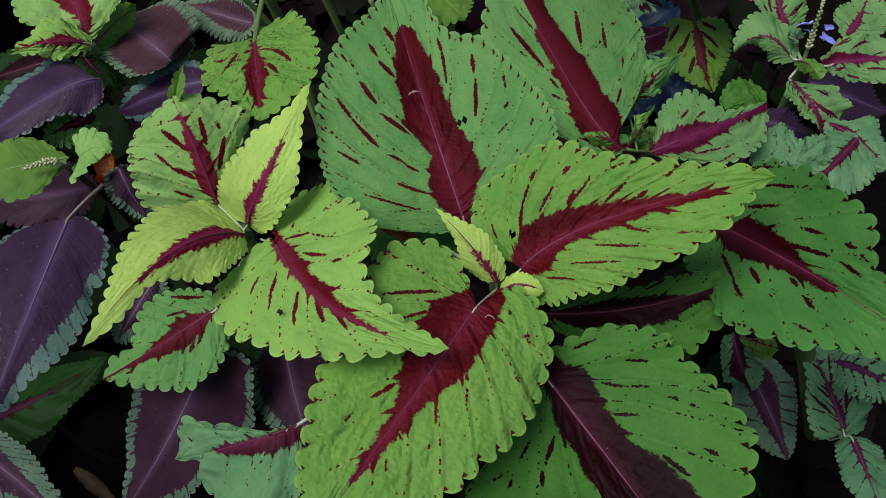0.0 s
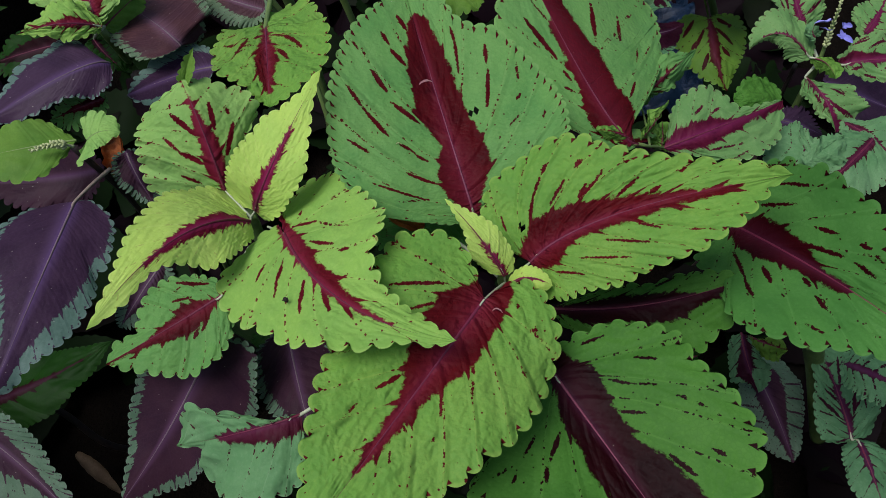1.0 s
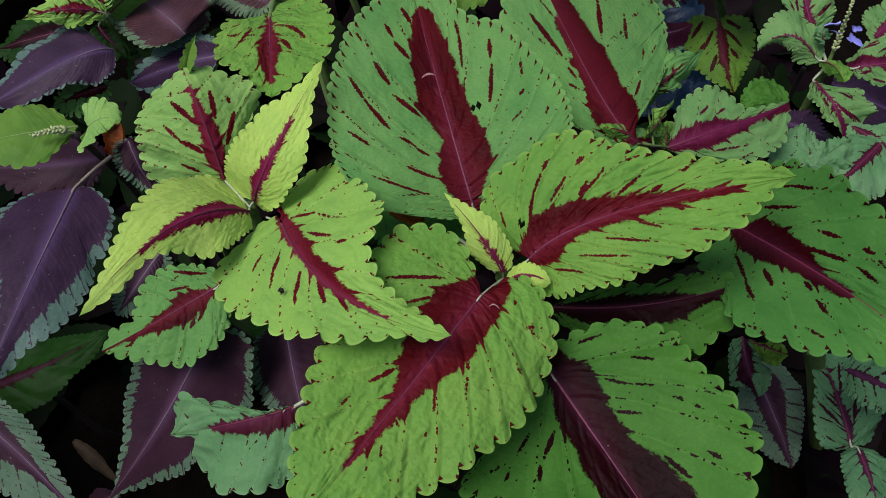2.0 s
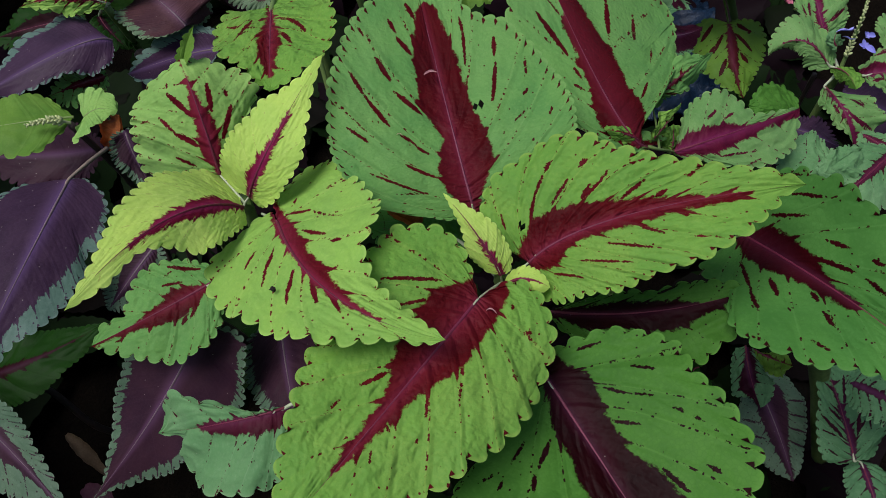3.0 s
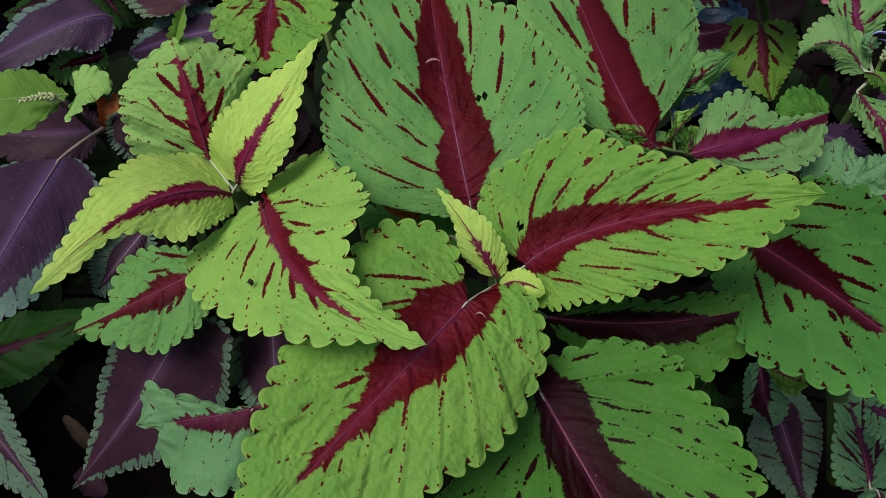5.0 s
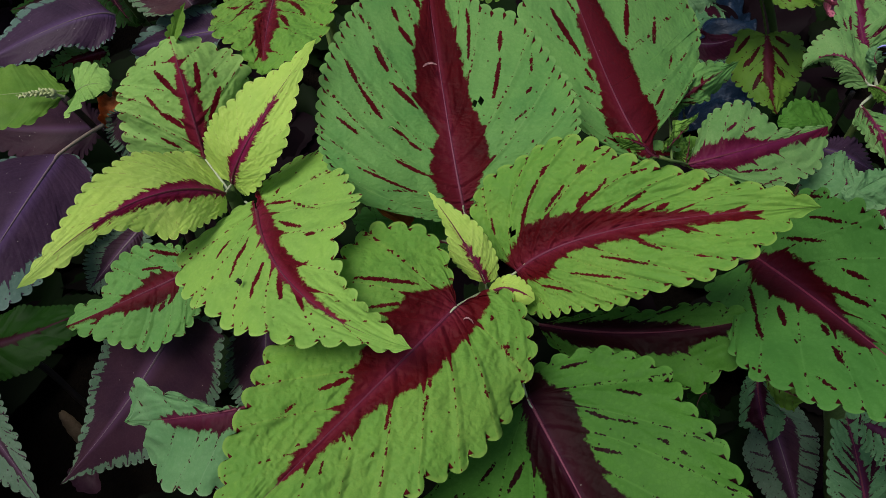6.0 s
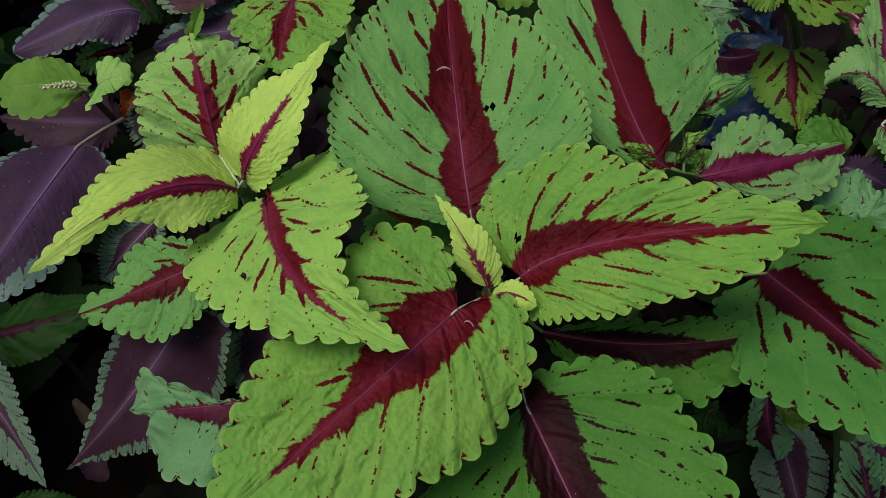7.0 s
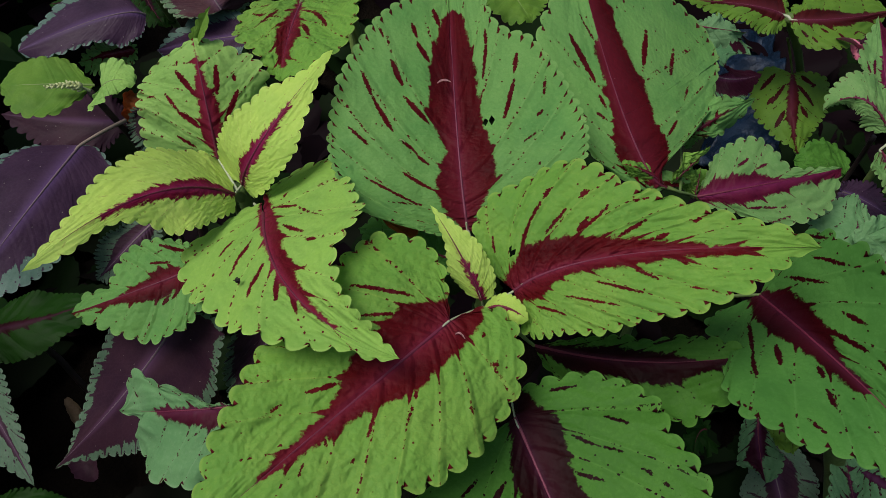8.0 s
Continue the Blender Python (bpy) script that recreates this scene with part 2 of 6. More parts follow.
PURPLE = leaf_material("leaf_purple", (0.088, 0.145, 0.118), (0.058, 0.108, 0.082), (0.0370, 0.0180, 0.0375), (0.0235, 0.0105, 0.0250), (0.13, 0.185, 0.165), 0.12, 0.48, 0.1, 2.6, 0.17, 1.1, 0.26, 0.28, gloss=0.13)
BROWN = leaf_material("leaf_brown_purple", (0.08, 0.132, 0.083), (0.05, 0.096, 0.057), (0.031, 0.0122, 0.0206), (0.0206, 0.0075, 0.0157), (0.12, 0.168, 0.124), 0.12, 0.5, 0.1, 2.6, 0.16, 1.0, 0.26, 0.2, gloss=0.09)
RUSSET = leaf_material("leaf_russet", (0.108, 0.17, 0.092), (0.068, 0.124, 0.063), (0.056, 0.0235, 0.0265), (0.0373, 0.0142, 0.0207), (0.165, 0.215, 0.138), 0.12, 0.5, 0.1, 2.6, 0.3, 0.9, 0.45, 0.28, gloss=0.12)
TEAL = leaf_material("leaf_streaked", (0.084, 0.2, 0.09), (0.058, 0.15, 0.066), (0.03, 0.005, 0.013), (0.02, 0.0035, 0.009), (0.155, 0.3, 0.15), 0.26)
PLAIN = leaf_material("leaf_plain_green", (0.1116, 0.2232, 0.031), (0.0744, 0.1736, 0.0248), (0.062, 0.0186, 0.0186), (0.0496, 0.0124, 0.0124), (0.1612, 0.2604, 0.0558), 0.05, 0.5, 0.25, 0.0, 0.3, 0.12)
def foliage_material(name, green, green_deep, wine, wine_deep):
    m, tree = tree_of(name)
    k = Nodes(tree)
    each = tree.nodes.new("ShaderNodeNewGeometry").outputs["Random Per Island"]
    at = tree.nodes.new("ShaderNodeTexCoord").outputs["Object"]
    tone = k.mix(k.ramp(each, 0.4, 0.8), k.mix(k.noise(at, 40.0, 3.0), green, green_deep), k.mix(k.noise(at, 60.0, 3.0), wine, wine_deep))
    skin = k.add("ShaderNodeBsdfPrincipled", Roughness=0.6)
    skin.inputs["Specular IOR Level"].default_value = 0.03
    k.link(tone, skin.inputs["Base Color"])
    k.link(skin.outputs[0], tree.nodes.new("ShaderNodeOutputMaterial").inputs["Surface"])
    return m


# Near-black leaf tones: the shade of the gaps is put into the colour.
UNDER_SHADE = foliage_material("shade_toned_leaves", (0.0024, 0.0072, 0.0016), (0.0056, 0.014, 0.0036), (0.0032, 0.0016, 0.0028), (0.0056, 0.0024, 0.0036))
UNSEEN = foliage_material("unseen_leaves", (0.035, 0.091, 0.021), (0.063, 0.14, 0.0315), (0.028, 0.0098, 0.021), (0.042, 0.014, 0.0245))
RIB_PINK = plain_material("rib_pink", (0.118, 0.0135, 0.036), (0.09, 0.008, 0.024), 60, 0.5)
RIB_PALE = plain_material("rib_pale", (0.1569, 0.036, 0.0633), (0.105, 0.018, 0.0386), 60, 0.5)
RIB_DUSK = plain_material("rib_dusk", (0.1246, 0.088, 0.1015), (0.0923, 0.0616, 0.0738), 60, 0.5)
RIB_GREEN = plain_material("rib_green", (0.1846, 0.2556, 0.0852), (0.142, 0.213, 0.0568), 60, 0.5)
STEM_GREEN = plain_material("stem_green", (0.1136, 0.1704, 0.0426), (0.071, 0.1207, 0.0355), 40, 0.5)
STEM_PALE = plain_material("stem_pale", (0.3862, 0.4182, 0.2954), (0.284, 0.3301, 0.2045), 60, 0.5)
STEM_TAN = plain_material("stem_tan", (0.24, 0.1875, 0.154), (0.165, 0.1275, 0.105), 60, 0.55)
STEM_DARK = plain_material("stem_dark", (0.036, 0.021, 0.018), (0.021, 0.015, 0.012), 40, 0.6)
# Soil tone taken near black: shade under the plants is in the colour.
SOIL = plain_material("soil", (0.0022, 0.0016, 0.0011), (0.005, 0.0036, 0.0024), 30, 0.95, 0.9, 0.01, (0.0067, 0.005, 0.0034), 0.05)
SCRAP = plain_material("petal_scrap", (0.6124, 0.4047, 0.3834), (0.4654, 0.2428, 0.2556), 200, 0.6)
DRY = plain_material("dry_leaf", (0.546, 0.182, 0.0468), (0.3315, 0.091, 0.0281), 120, 0.7, 0.6)
SHEET = plain_material("blue_sheet", (0.013, 0.036, 0.078), (0.006, 0.016, 0.038), 25, 0.4, 0.8, 0.004)
STRAW = plain_material("withered_leaf", (0.1506, 0.1063, 0.0635), (0.0891, 0.0591, 0.0344), 60, 0.7, 0.6)
MAUVE = plain_material("fallen_petal", (0.08, 0.025, 0.05), (0.055, 0.0175, 0.035), 50, 0.55)
PINK = plain_material("pink_petal", (0.3905, 0.1207, 0.1704), (0.2982, 0.071, 0.1207), 60, 0.5)
BLUE = plain_material("blue_petal", (0.1562, 0.1562, 0.5112), (0.2414, 0.2414, 0.568), 150, 0.5)
CREAM = plain_material("cream_bud", (0.4061, 0.4326, 0.2267), (0.3102, 0.363, 0.149), 200, 0.6)


# ---- builders ----
def part(name, bm, material, parent, label=""):
    data = bpy.data.meshes.new(name)
    bm.to_mesh(data)
    bm.free()
    for p in data.polygons:
        p.use_smooth = True
    data.materials.append(material)
    ob = new(name, data)
    ob.parent = parent
    if parent and parent.type == "EMPTY":
        ob.matrix_parent_inverse = Matrix.Translation(-parent.location)
    if label:
        tagged(ob, label)
    return ob


def plant(name, at, label, category="plant", group=""):
    ob = new(name)
    ob.location = at
    ob.empty_display_size = 0.01
    return tagged(ob, label, category, group or ("coleus plants of the bed" if name == "coleus_plant" else ""))


def tube(points, radii, sides=10):
    """A closed tube along a smooth line through the points."""
    bm = bmesh.new()
    path = [Vector(p) for p in points]
    fine = []
    for i in range(len(path) - 1):
        a, b, c, d = path[max(i - 1, 0)], path[i], path[i + 1], path[min(i + 2, len(path) - 1)]
        for j in range(8):
            s = j / 8
            fine.append((0.5 * (2 * b + (c - a) * s + (2 * a - 5 * b + 4 * c - d) * s * s + (3 * b - a - 3 * c + d) * s ** 3), i + s))
    fine.append((path[-1], len(path) - 1))
    rings = []
    for n, (p, s) in enumerate(fine):
        ahead = (fine[min(n + 1, len(fine) - 1)][0] - fine[max(n - 1, 0)][0]).normalized()
        side = ahead.orthogonal().normalized() if not rings else (side - ahead * side.dot(ahead)).normalized()
        other = ahead.cross(side)
        r = float(np.interp(s, range(len(radii)), radii))
        rings.append([bm.verts.new(p + r * (math.cos(2 * math.pi * j / sides) * side + math.sin(2 * math.pi * j / sides) * other)) for j in range(sides)])
    for a, b in zip(rings, rings[1:]):
        for j in range(sides):
            bm.faces.new((a[j], a[(j + 1) % sides], b[(j + 1) % sides], b[j]))
    bm.faces.new(rings[0][::-1])
    bm.faces.new(rings[-1])
    return bm


HEART = {"broad": (0.10, 0.24, 0.26, 0.15, 0.03), "wide": (0.42, 0.42, 0.26, 0.15, 0.04), "slim": (0.16, 0.17, 0.12, 0.05, 0.0),
         "full": (0.9, 0.86, 0.8, 0.78, 0.8), "rim": (0.86, 0.85, 0.82, 0.82, 0.85), "none": (-1, -1, -1, -1, -1), "line": (0.06, 0.09, 0.08, 0.05, 0.0), "half": (0.55, 0.6, 0.5, 0.35, 0.2)}


STATIONS = (-0.12, 0.0, 0.08, 0.16, 0.25, 0.35, 0.45, 0.57, 0.7, 0.85, 1.0)


def smooth_line(points, count=900):
    """Equal steps along a smooth line through points of the plane: places and headings."""
    p = np.array(points, float)
    p = np.vstack([2 * p[0] - p[1], p, 2 * p[-1] - p[-2]])
    knot = np.concatenate([[0], np.cumsum(np.maximum(np.hypot(*np.diff(p, axis=0).T), 1e-6) ** 0.5)])
    out = []
    for i in range(1, len(p) - 2):
        t = np.linspace(knot[i], knot[i + 1], 40, endpoint=i == len(p) - 3)[:, None]
        t0, t1, t2, t3 = knot[i - 1:i + 3]
        a1, a2, a3 = ((tb - t) / (tb - ta) * pa + (t - ta) / (tb - ta) * pb for ta, tb, pa, pb in ((t0, t1, p[i - 1], p[i]), (t1, t2, p[i], p[i + 1]), (t2, t3, p[i + 1], p[i + 2])))
        b1, b2 = (t2 - t) / (t2 - t0) * a1 + (t - t0) / (t2 - t0) * a2, (t3 - t) / (t3 - t1) * a2 + (t - t1) / (t3 - t1) * a3
        out.append((t2 - t) / (t2 - t1) * b1 + (t - t1) / (t2 - t1) * b2)
    line = np.vstack(out)
    run = np.concatenate([[0], np.cumsum(np.hypot(*np.diff(line, axis=0).T))])
    at = np.linspace(0, run[-1], count)
    line = np.column_stack([np.interp(at, run, line[:, c]) for c in (0, 1)])
    slope = np.gradient(line, axis=0)
    return line, slope / (np.linalg.norm(slope, axis=1)[:, None] + 1e-12)


class Blade:
    """The bare surface of a leaf: a curved rib, and two halves that rise or droop from it."""

    def __init__(self, base, mid, tip, left, right, arch=0.0, hook=0.0):
        self.base, mid, self.tip, left, right = (Vector(p) for p in (base, mid, tip, left, right))
        self.pull = 2 * mid - (self.base + self.tip) / 2
        self.arch, self.hook = arch, hook
        self.length = 0.0
        self.length = sum((self.spine((i + 1) / 20) - self.spine(i / 20)).length for i in range(20))
        self.feet = self.foot(left), self.foot(right)
        self.up0 = self.heading(sum(self.feet) / 2).cross((left - self.spine(self.feet[0])) - (right - self.spine(self.feet[1]))).normalized()
        self.reach = []
        for p, wide in ((left, self.feet[0]), (right, self.feet[1])):
            _, across, up = self.axes(wide)
            self.reach.append((abs((p - self.spine(wide)).dot(across)), (p - self.spine(wide)).dot(up)))

    def heading(self, w):
        w = min(max(w, 0.0), 1.0)
        return (2 * (1 - w) * (self.pull - self.base) + 2 * w * (self.tip - self.pull)).normalized()

    def spine(self, w):
        c = min(max(w, 0.0), 1.0)
        p = (1 - c) ** 2 * self.base + 2 * c * (1 - c) * self.pull + c * c * self.tip
        return p if c == w else p + self.heading(c) * self.length * (w - c)

    def foot(self, p):
        """Where along the rib a point of the margin stands."""
        return min((abs((p - self.spine(i / 100)).dot(self.heading(i / 100))), i / 100) for i in range(5, 75))[1]

    def axes(self, w):
        ahead = self.heading(w)
        up = (self.up0 - ahead * self.up0.dot(ahead)).normalized()
        return ahead, up.cross(ahead), up

    def at(self, w, side, rise=0.0):
        """The place a share w along the rib and side metres to its left, rise metres off the bare surface."""
        _, across, up = self.axes(w)
        out, lift = self.reach[0 if side > 0 else 1]
        r = abs(side) / out
        return self.spine(w) + across * side + up * (lift * r + 4 * self.arch * (r - r * r) * out + self.hook * max(0.0, (w - 0.7) / 0.3) ** 2 + rise)


def old_outline(wide, out, back, full, taper):
    """A plain ovate half: round behind, drawn out to the tip."""
    start = -0.1 * back
    line = []
    for i in range(41):
        y = start + (1 - start) * (0.5 - 0.5 * math.cos(math.pi * i / 40))
        line.append((y, out * (max(0.0, 1 - ((wide - y) / (wide - start)) ** 2.4) ** 0.55 if y < wide else max(0.0, 1 - ((y - wide) / (1 - wide)) ** full) ** taper)))
    return line


def leaf(parent, material, base, mid, tip, left, right, heart="broad", streaks=1.0, teeth=20, veins=7, lobes=(0.5, 0.5), taper=1.15, full=1.5, fan=2.0, arch=0.0, wave=0.002, pucker=0.0015,
         tooth=0.0042, rib=RIB_PINK, rib_size=0.0006, stalk=None, stalk_material=None, stalk_size=0.0012, hook=0.0, fine=8, label="", holes=(), outline=None, border=None, dashes=(), seed=1):
    """A toothed coleus blade from the base over the middle of its rib to the tip; left and right are the margin where it is widest. lobes: how far the base runs back
    on each side. full, taper: how round or drawn out the outer half is. fan: how steeply the side veins run forward. arch: how far the halves bulge up. hook: how far the
    tip bends up. A rib lies on the blade, and a stalk joins it to the stem. In shares of the rib's length: outline, the margin of each half as (along, out); border, the
    half-width of the dark heart at the STATIONS on each side; dashes, the dark streaks as (along, left, along, left, width in mm);
    holes, tears as (along, left, radius in metres)."""
    blade = Blade(base, mid, tip, left, right, arch, hook)
    length = blade.length
    rnd = random.Random(seed * 7919 + 13)
    bm = bmesh.new()
    layers = [bm.loops.layers.uv.new(n) for n in ("vein", "flat", "edge", "mark", "line")]
    profile = HEART[heart] if isinstance(heart, str) else heart
    spots = [rnd.random() * 6.28 for _ in range(4)]
    shaped = outline is not None
    per = fine + 3 if shaped else fine
    across_steps = 26 if shaped else 18 if fine >= 8 else 10
    marks = np.array(dashes, float).reshape(-1, 5) if dashes else None
    coords = {}
    for h, sign in ((0, 1), (1, -1)):
        out = blade.reach[h][0] / length
        pick = lambda x: x[h] if isinstance(x, tuple) else x
        bite_size, count = pick(tooth), pick(teeth)
        border_at = profile[h] if isinstance(profile[0], tuple) else profile
        steps = count * per
        margin, slope = smooth_line([(0.0, 0.0)] + list(outline[h]) + [(1.0, 0.0)] if shaped else old_outline(blade.feet[h], out, lobes[h], pick(full), pick(taper)), 1200)
        begin = float(margin[0, 0])
        onward = np.maximum.accumulate(margin[:, 0])
        ticks = np.arange(1200)
        grid = []
        for i in range(steps + 1):
            k = i / steps * 1199
            y, b = (float(np.interp(k, ticks, margin[:, c])) for c in (0, 1))
            dy, dx = (float(np.interp(k, ticks, slope[:, c])) for c in (0, 1))
            u = max(0.0, (float(np.interp(k, ticks, onward)) - begin) / (1 - begin)) ** fan
            phase = count * i / steps
            size = math.hypot(y - u, b) * length
            turn = (phase % 1) ** 0.85
            bite = (1 - abs(2 * turn - 1) ** 2.5) * (0.9 + 0.5 * noise.noise((phase * 0.7, seed, sign))) - (0.54 if shaped else 0.0)
            grow = bite_size * min(1.0, 0.15 + size / (0.15 * length)) * bite * min(1.0, i / fine) * min(1.0, (steps - i) / fine)
            q = veins * (0.35 * i / steps + 0.65 * u ** 0.6)
            row = []
            for j in range(across_steps + 1):
                v = 1 - (1 - j / across_steps) ** 1.25
                push = grow * (max(0.0, (v - 0.9) / 0.1) ** 1.15 if shaped else max(0.0, (v - 0.78) / 0.22) ** 1.3)
                w = u + (y - u) * v ** 1.25 - push * dx / length
                side = sign * max(b * length * v + push * dy, 0.0)
                calm = min(1, size / (0.1 * length))
                ruffle = wave * v * v * math.sin(y * 11 + spots[0] + sign) + 0.6 * wave * v ** 3 * math.sin(y * 23 + spots[1] + 2 * sign)
                quilt = pucker * (abs(math.sin(math.pi * q)) ** 0.6 - 0.5) * min(1, v * 4) * (1 - 0.6 * v) * min(1, size / (0.26 * length)) ** 1.5 if j else 0.0
                small = 0.4 * pucker * noise.noise((q * 2.3, v * 6 + seed, sign * 3)) if j else 0.0
                rungs = 0.3 * pucker * math.sin(v * 17 + 3 * noise.noise((q * 0.8, seed, sign))) * abs(math.sin(math.pi * q)) * min(1, 6 * v * (1 - v)) * min(1, size / (0.12 * length)) if j else 0.0
                swell = 2.2 * pucker * noise.noise((w * 3.5, side / length * 4.5, seed * 5.3)) * min(1, v * 3)
                vert = bm.verts.new(blade.at(w, side if j else sign * 1e-9, ruffle * calm + 1.35 * quilt + rungs + small + swell))
                if border:
                    past = 15 * (abs(side) - length * float(np.interp(w, STATIONS, border[h])))
                else:
                    past = v - float(np.interp(u, (0, 0.25, 0.5, 0.75, 1), border_at))
                near = 9.0
                if marks is not None:
                    p, a, d = np.array((w, side / length)), marks[:, :2], marks[:, 2:4] - marks[:, :2]
                    t = np.clip(((p - a) * d).sum(1) / ((d * d).sum(1) + 1e-12), 0, 1)
                    near = float((np.hypot(*(p - a - t[:, None] * d).T) * length * 1000 - marks[:, 4] * (0.5 - 0.3 * (2 * t - 1) ** 2)).min())
                coords[vert] = ((q, v), (w * length, side), (phase, past), (streaks, u), (near, 1.0 if border else 0.0))
                row.append(vert)
            grid.append(row)
        for a, c in zip(grid, grid[1:]):
            for j in range(across_steps):
                loop = (a[j], c[j], c[j + 1], a[j + 1])
                bm.faces.new(loop if sign < 0 else loop[::-1])
    for along, out, near in holes:
        torn = [f for f in bm.faces if math.hypot(*(sum(coords[v][1][c] for v in f.verts) / 4 - (along, out)[c] * length for c in (0, 1))) < near]
        bmesh.ops.delete(bm, geom=torn, context="FACES")
    for face in bm.faces:
        for corner in face.loops:
            for layer, value in zip(layers, coords[corner.vert]):
                corner[layer].uv = value
    bmesh.ops.remove_doubles(bm, verts=bm.verts[:], dist=1e-6)
    ob = part("leaf", bm, material, parent, label)
    if rib:
        line = [blade.at(i / 8 * 0.97, 1e-9, -0.0001) for i in range(9)]
        part("midrib", tube(line, [rib_size * (0.12 + 1.45 * (1 - i / 8) ** 1.4) for i in range(9)], 6), rib, ob)
    if stalk:
        base, node = Vector(base), Vector(stalk)
        half_way = (base + node) / 2 + Vector((0, 0, 0.02 * (base - node).length))
        part("petiole", tube([base + blade.heading(0) * 0.006, base, half_way, node], [rib_size * 0.6, stalk_size * 0.8, stalk_size, stalk_size * 1.2], 8), stalk_material or STEM_PALE, ob)
    return ob


def stem(parent, points, radius, material=STEM_GREEN, name="stem"):
    """A squarish coleus stem with swollen nodes."""
    return part(name, tube(points, [radius * (1 + 0.12 * (i % 2)) for i in range(len(points))], 8), material, parent)


def bud_spike(parent, points, count, size, material, name="bud"):
    """Small whorled buds along a line, each one its own part."""
    path = [Vector(p) for p in points]
    rnd = random.Random(count)
    for i in range(count):
        s = i / max(count - 1, 1) * (len(path) - 1)
        j = min(int(s), len(path) - 2)
        ahead = (path[j + 1] - path[j]).normalized()
        side = ahead.orthogonal().normalized()
        out = Matrix.Rotation(i * 2.4 + rnd.uniform(-0.3, 0.3), 3, ahead) @ side
        long = size * (1.25 - 0.75 * i / count)
        axis = (ahead * 0.75 + out).normalized()
        bm = bmesh.new()
        bmesh.ops.create_icosphere(bm, subdivisions=2, radius=long)
        for vert in bm.verts:
            vert.co.xy *= 0.62 - 0.25 * max(-1.0, vert.co.z / long)
        turn = axis.to_track_quat("Z", "Y").to_matrix().to_4x4()
        bmesh.ops.transform(bm, matrix=Matrix.Translation(path[j].lerp(path[j + 1], s - j) + axis * long * 1.1) @ turn, verts=bm.verts)
        part(name, bm, material, parent)


def petal_flower(parent, at, size, material, turn, name="floret"):
    """A two-lipped floret: a tube, a cupped lower lip and a split upper lip."""
    bm = bmesh.new()
    for angle, long, wide, rise in ((0.0, 1.5, 0.8, -0.35), (2.6, 0.8, 0.5, 0.6), (3.7, 0.8, 0.5, 0.6), (1.5, 0.5, 0.35, 0.2), (-1.5, 0.5, 0.35, 0.2)):
        rows = []
        for i in range(6):
            s = i / 5
            w = wide * math.sin(math.pi * min(0.12 + 0.88 * s, 0.97)) ** 0.7
            rows.append([bm.verts.new(Matrix.Rotation(angle, 3, "Z") @ Vector((long * s, w * 0.5 * side, rise * s * s + 0.35 * side * side * w))) for side in (-1, -0.5, 0, 0.5, 1)])
        for a, b in zip(rows, rows[1:]):
            for j in range(4):
                bm.faces.new((a[j], b[j], b[j + 1], a[j + 1]))
    bmesh.ops.transform(bm, matrix=Matrix.Translation(at) @ Matrix.Rotation(turn, 4, "Z") @ Matrix.Rotation(0.5, 4, "X") @ Matrix.Scale(size, 4), verts=bm.verts)
    return part(name, bm, material, parent)


def curled_scrap(name, points, wide, material, label, category, curl=1.6, seed=3):
    """A dry or fallen leaf: a curled strip with an uneven edge, pointed at both ends."""
    path = [Vector(p) for p in points]
    bm = bmesh.new()
    rows = []
    for i in range(25):
        s = i / 24
        a = path[0].lerp(path[1], s).lerp(path[1].lerp(path[2], s), s)
        ahead = (path[1] - path[0]).lerp(path[2] - path[1], s).normalized()
        across = ahead.cross(Vector((0, 0, 1))).normalized()
        up = across.cross(ahead)
        w = wide * math.sin(math.pi * (0.04 + 0.93 * s)) ** 0.7 * (1 + 0.25 * noise.noise((s * 7, seed, 0)))
        rows.append([bm.verts.new(a + across * w * math.sin(curl * j / 6) / curl + up * (w * (1 - math.cos(curl * j / 6)) / curl + 0.1 * wide * noise.noise((s * 9, j * 0.5, seed)))) for j in range(-6, 7)])
    for a, b in zip(rows, rows[1:]):
        for j in range(12):
            bm.faces.new((a[j], b[j], b[j + 1], a[j + 1]))
    bmesh.ops.solidify(bm, geom=bm.faces[:], thickness=0.0004)
    return tagged(part(name, bm, material, None), label, category)


def stem_between(parent, low, high, radius, material=STEM_GREEN, bend=0.01):
    low, high = Vector(low), Vector(high)
    return stem(parent, [low, low.lerp(high, 0.4) + Vector((bend, -bend, 0)), low.lerp(high, 0.75) + Vector((bend, bend, 0)), high], radius, material)


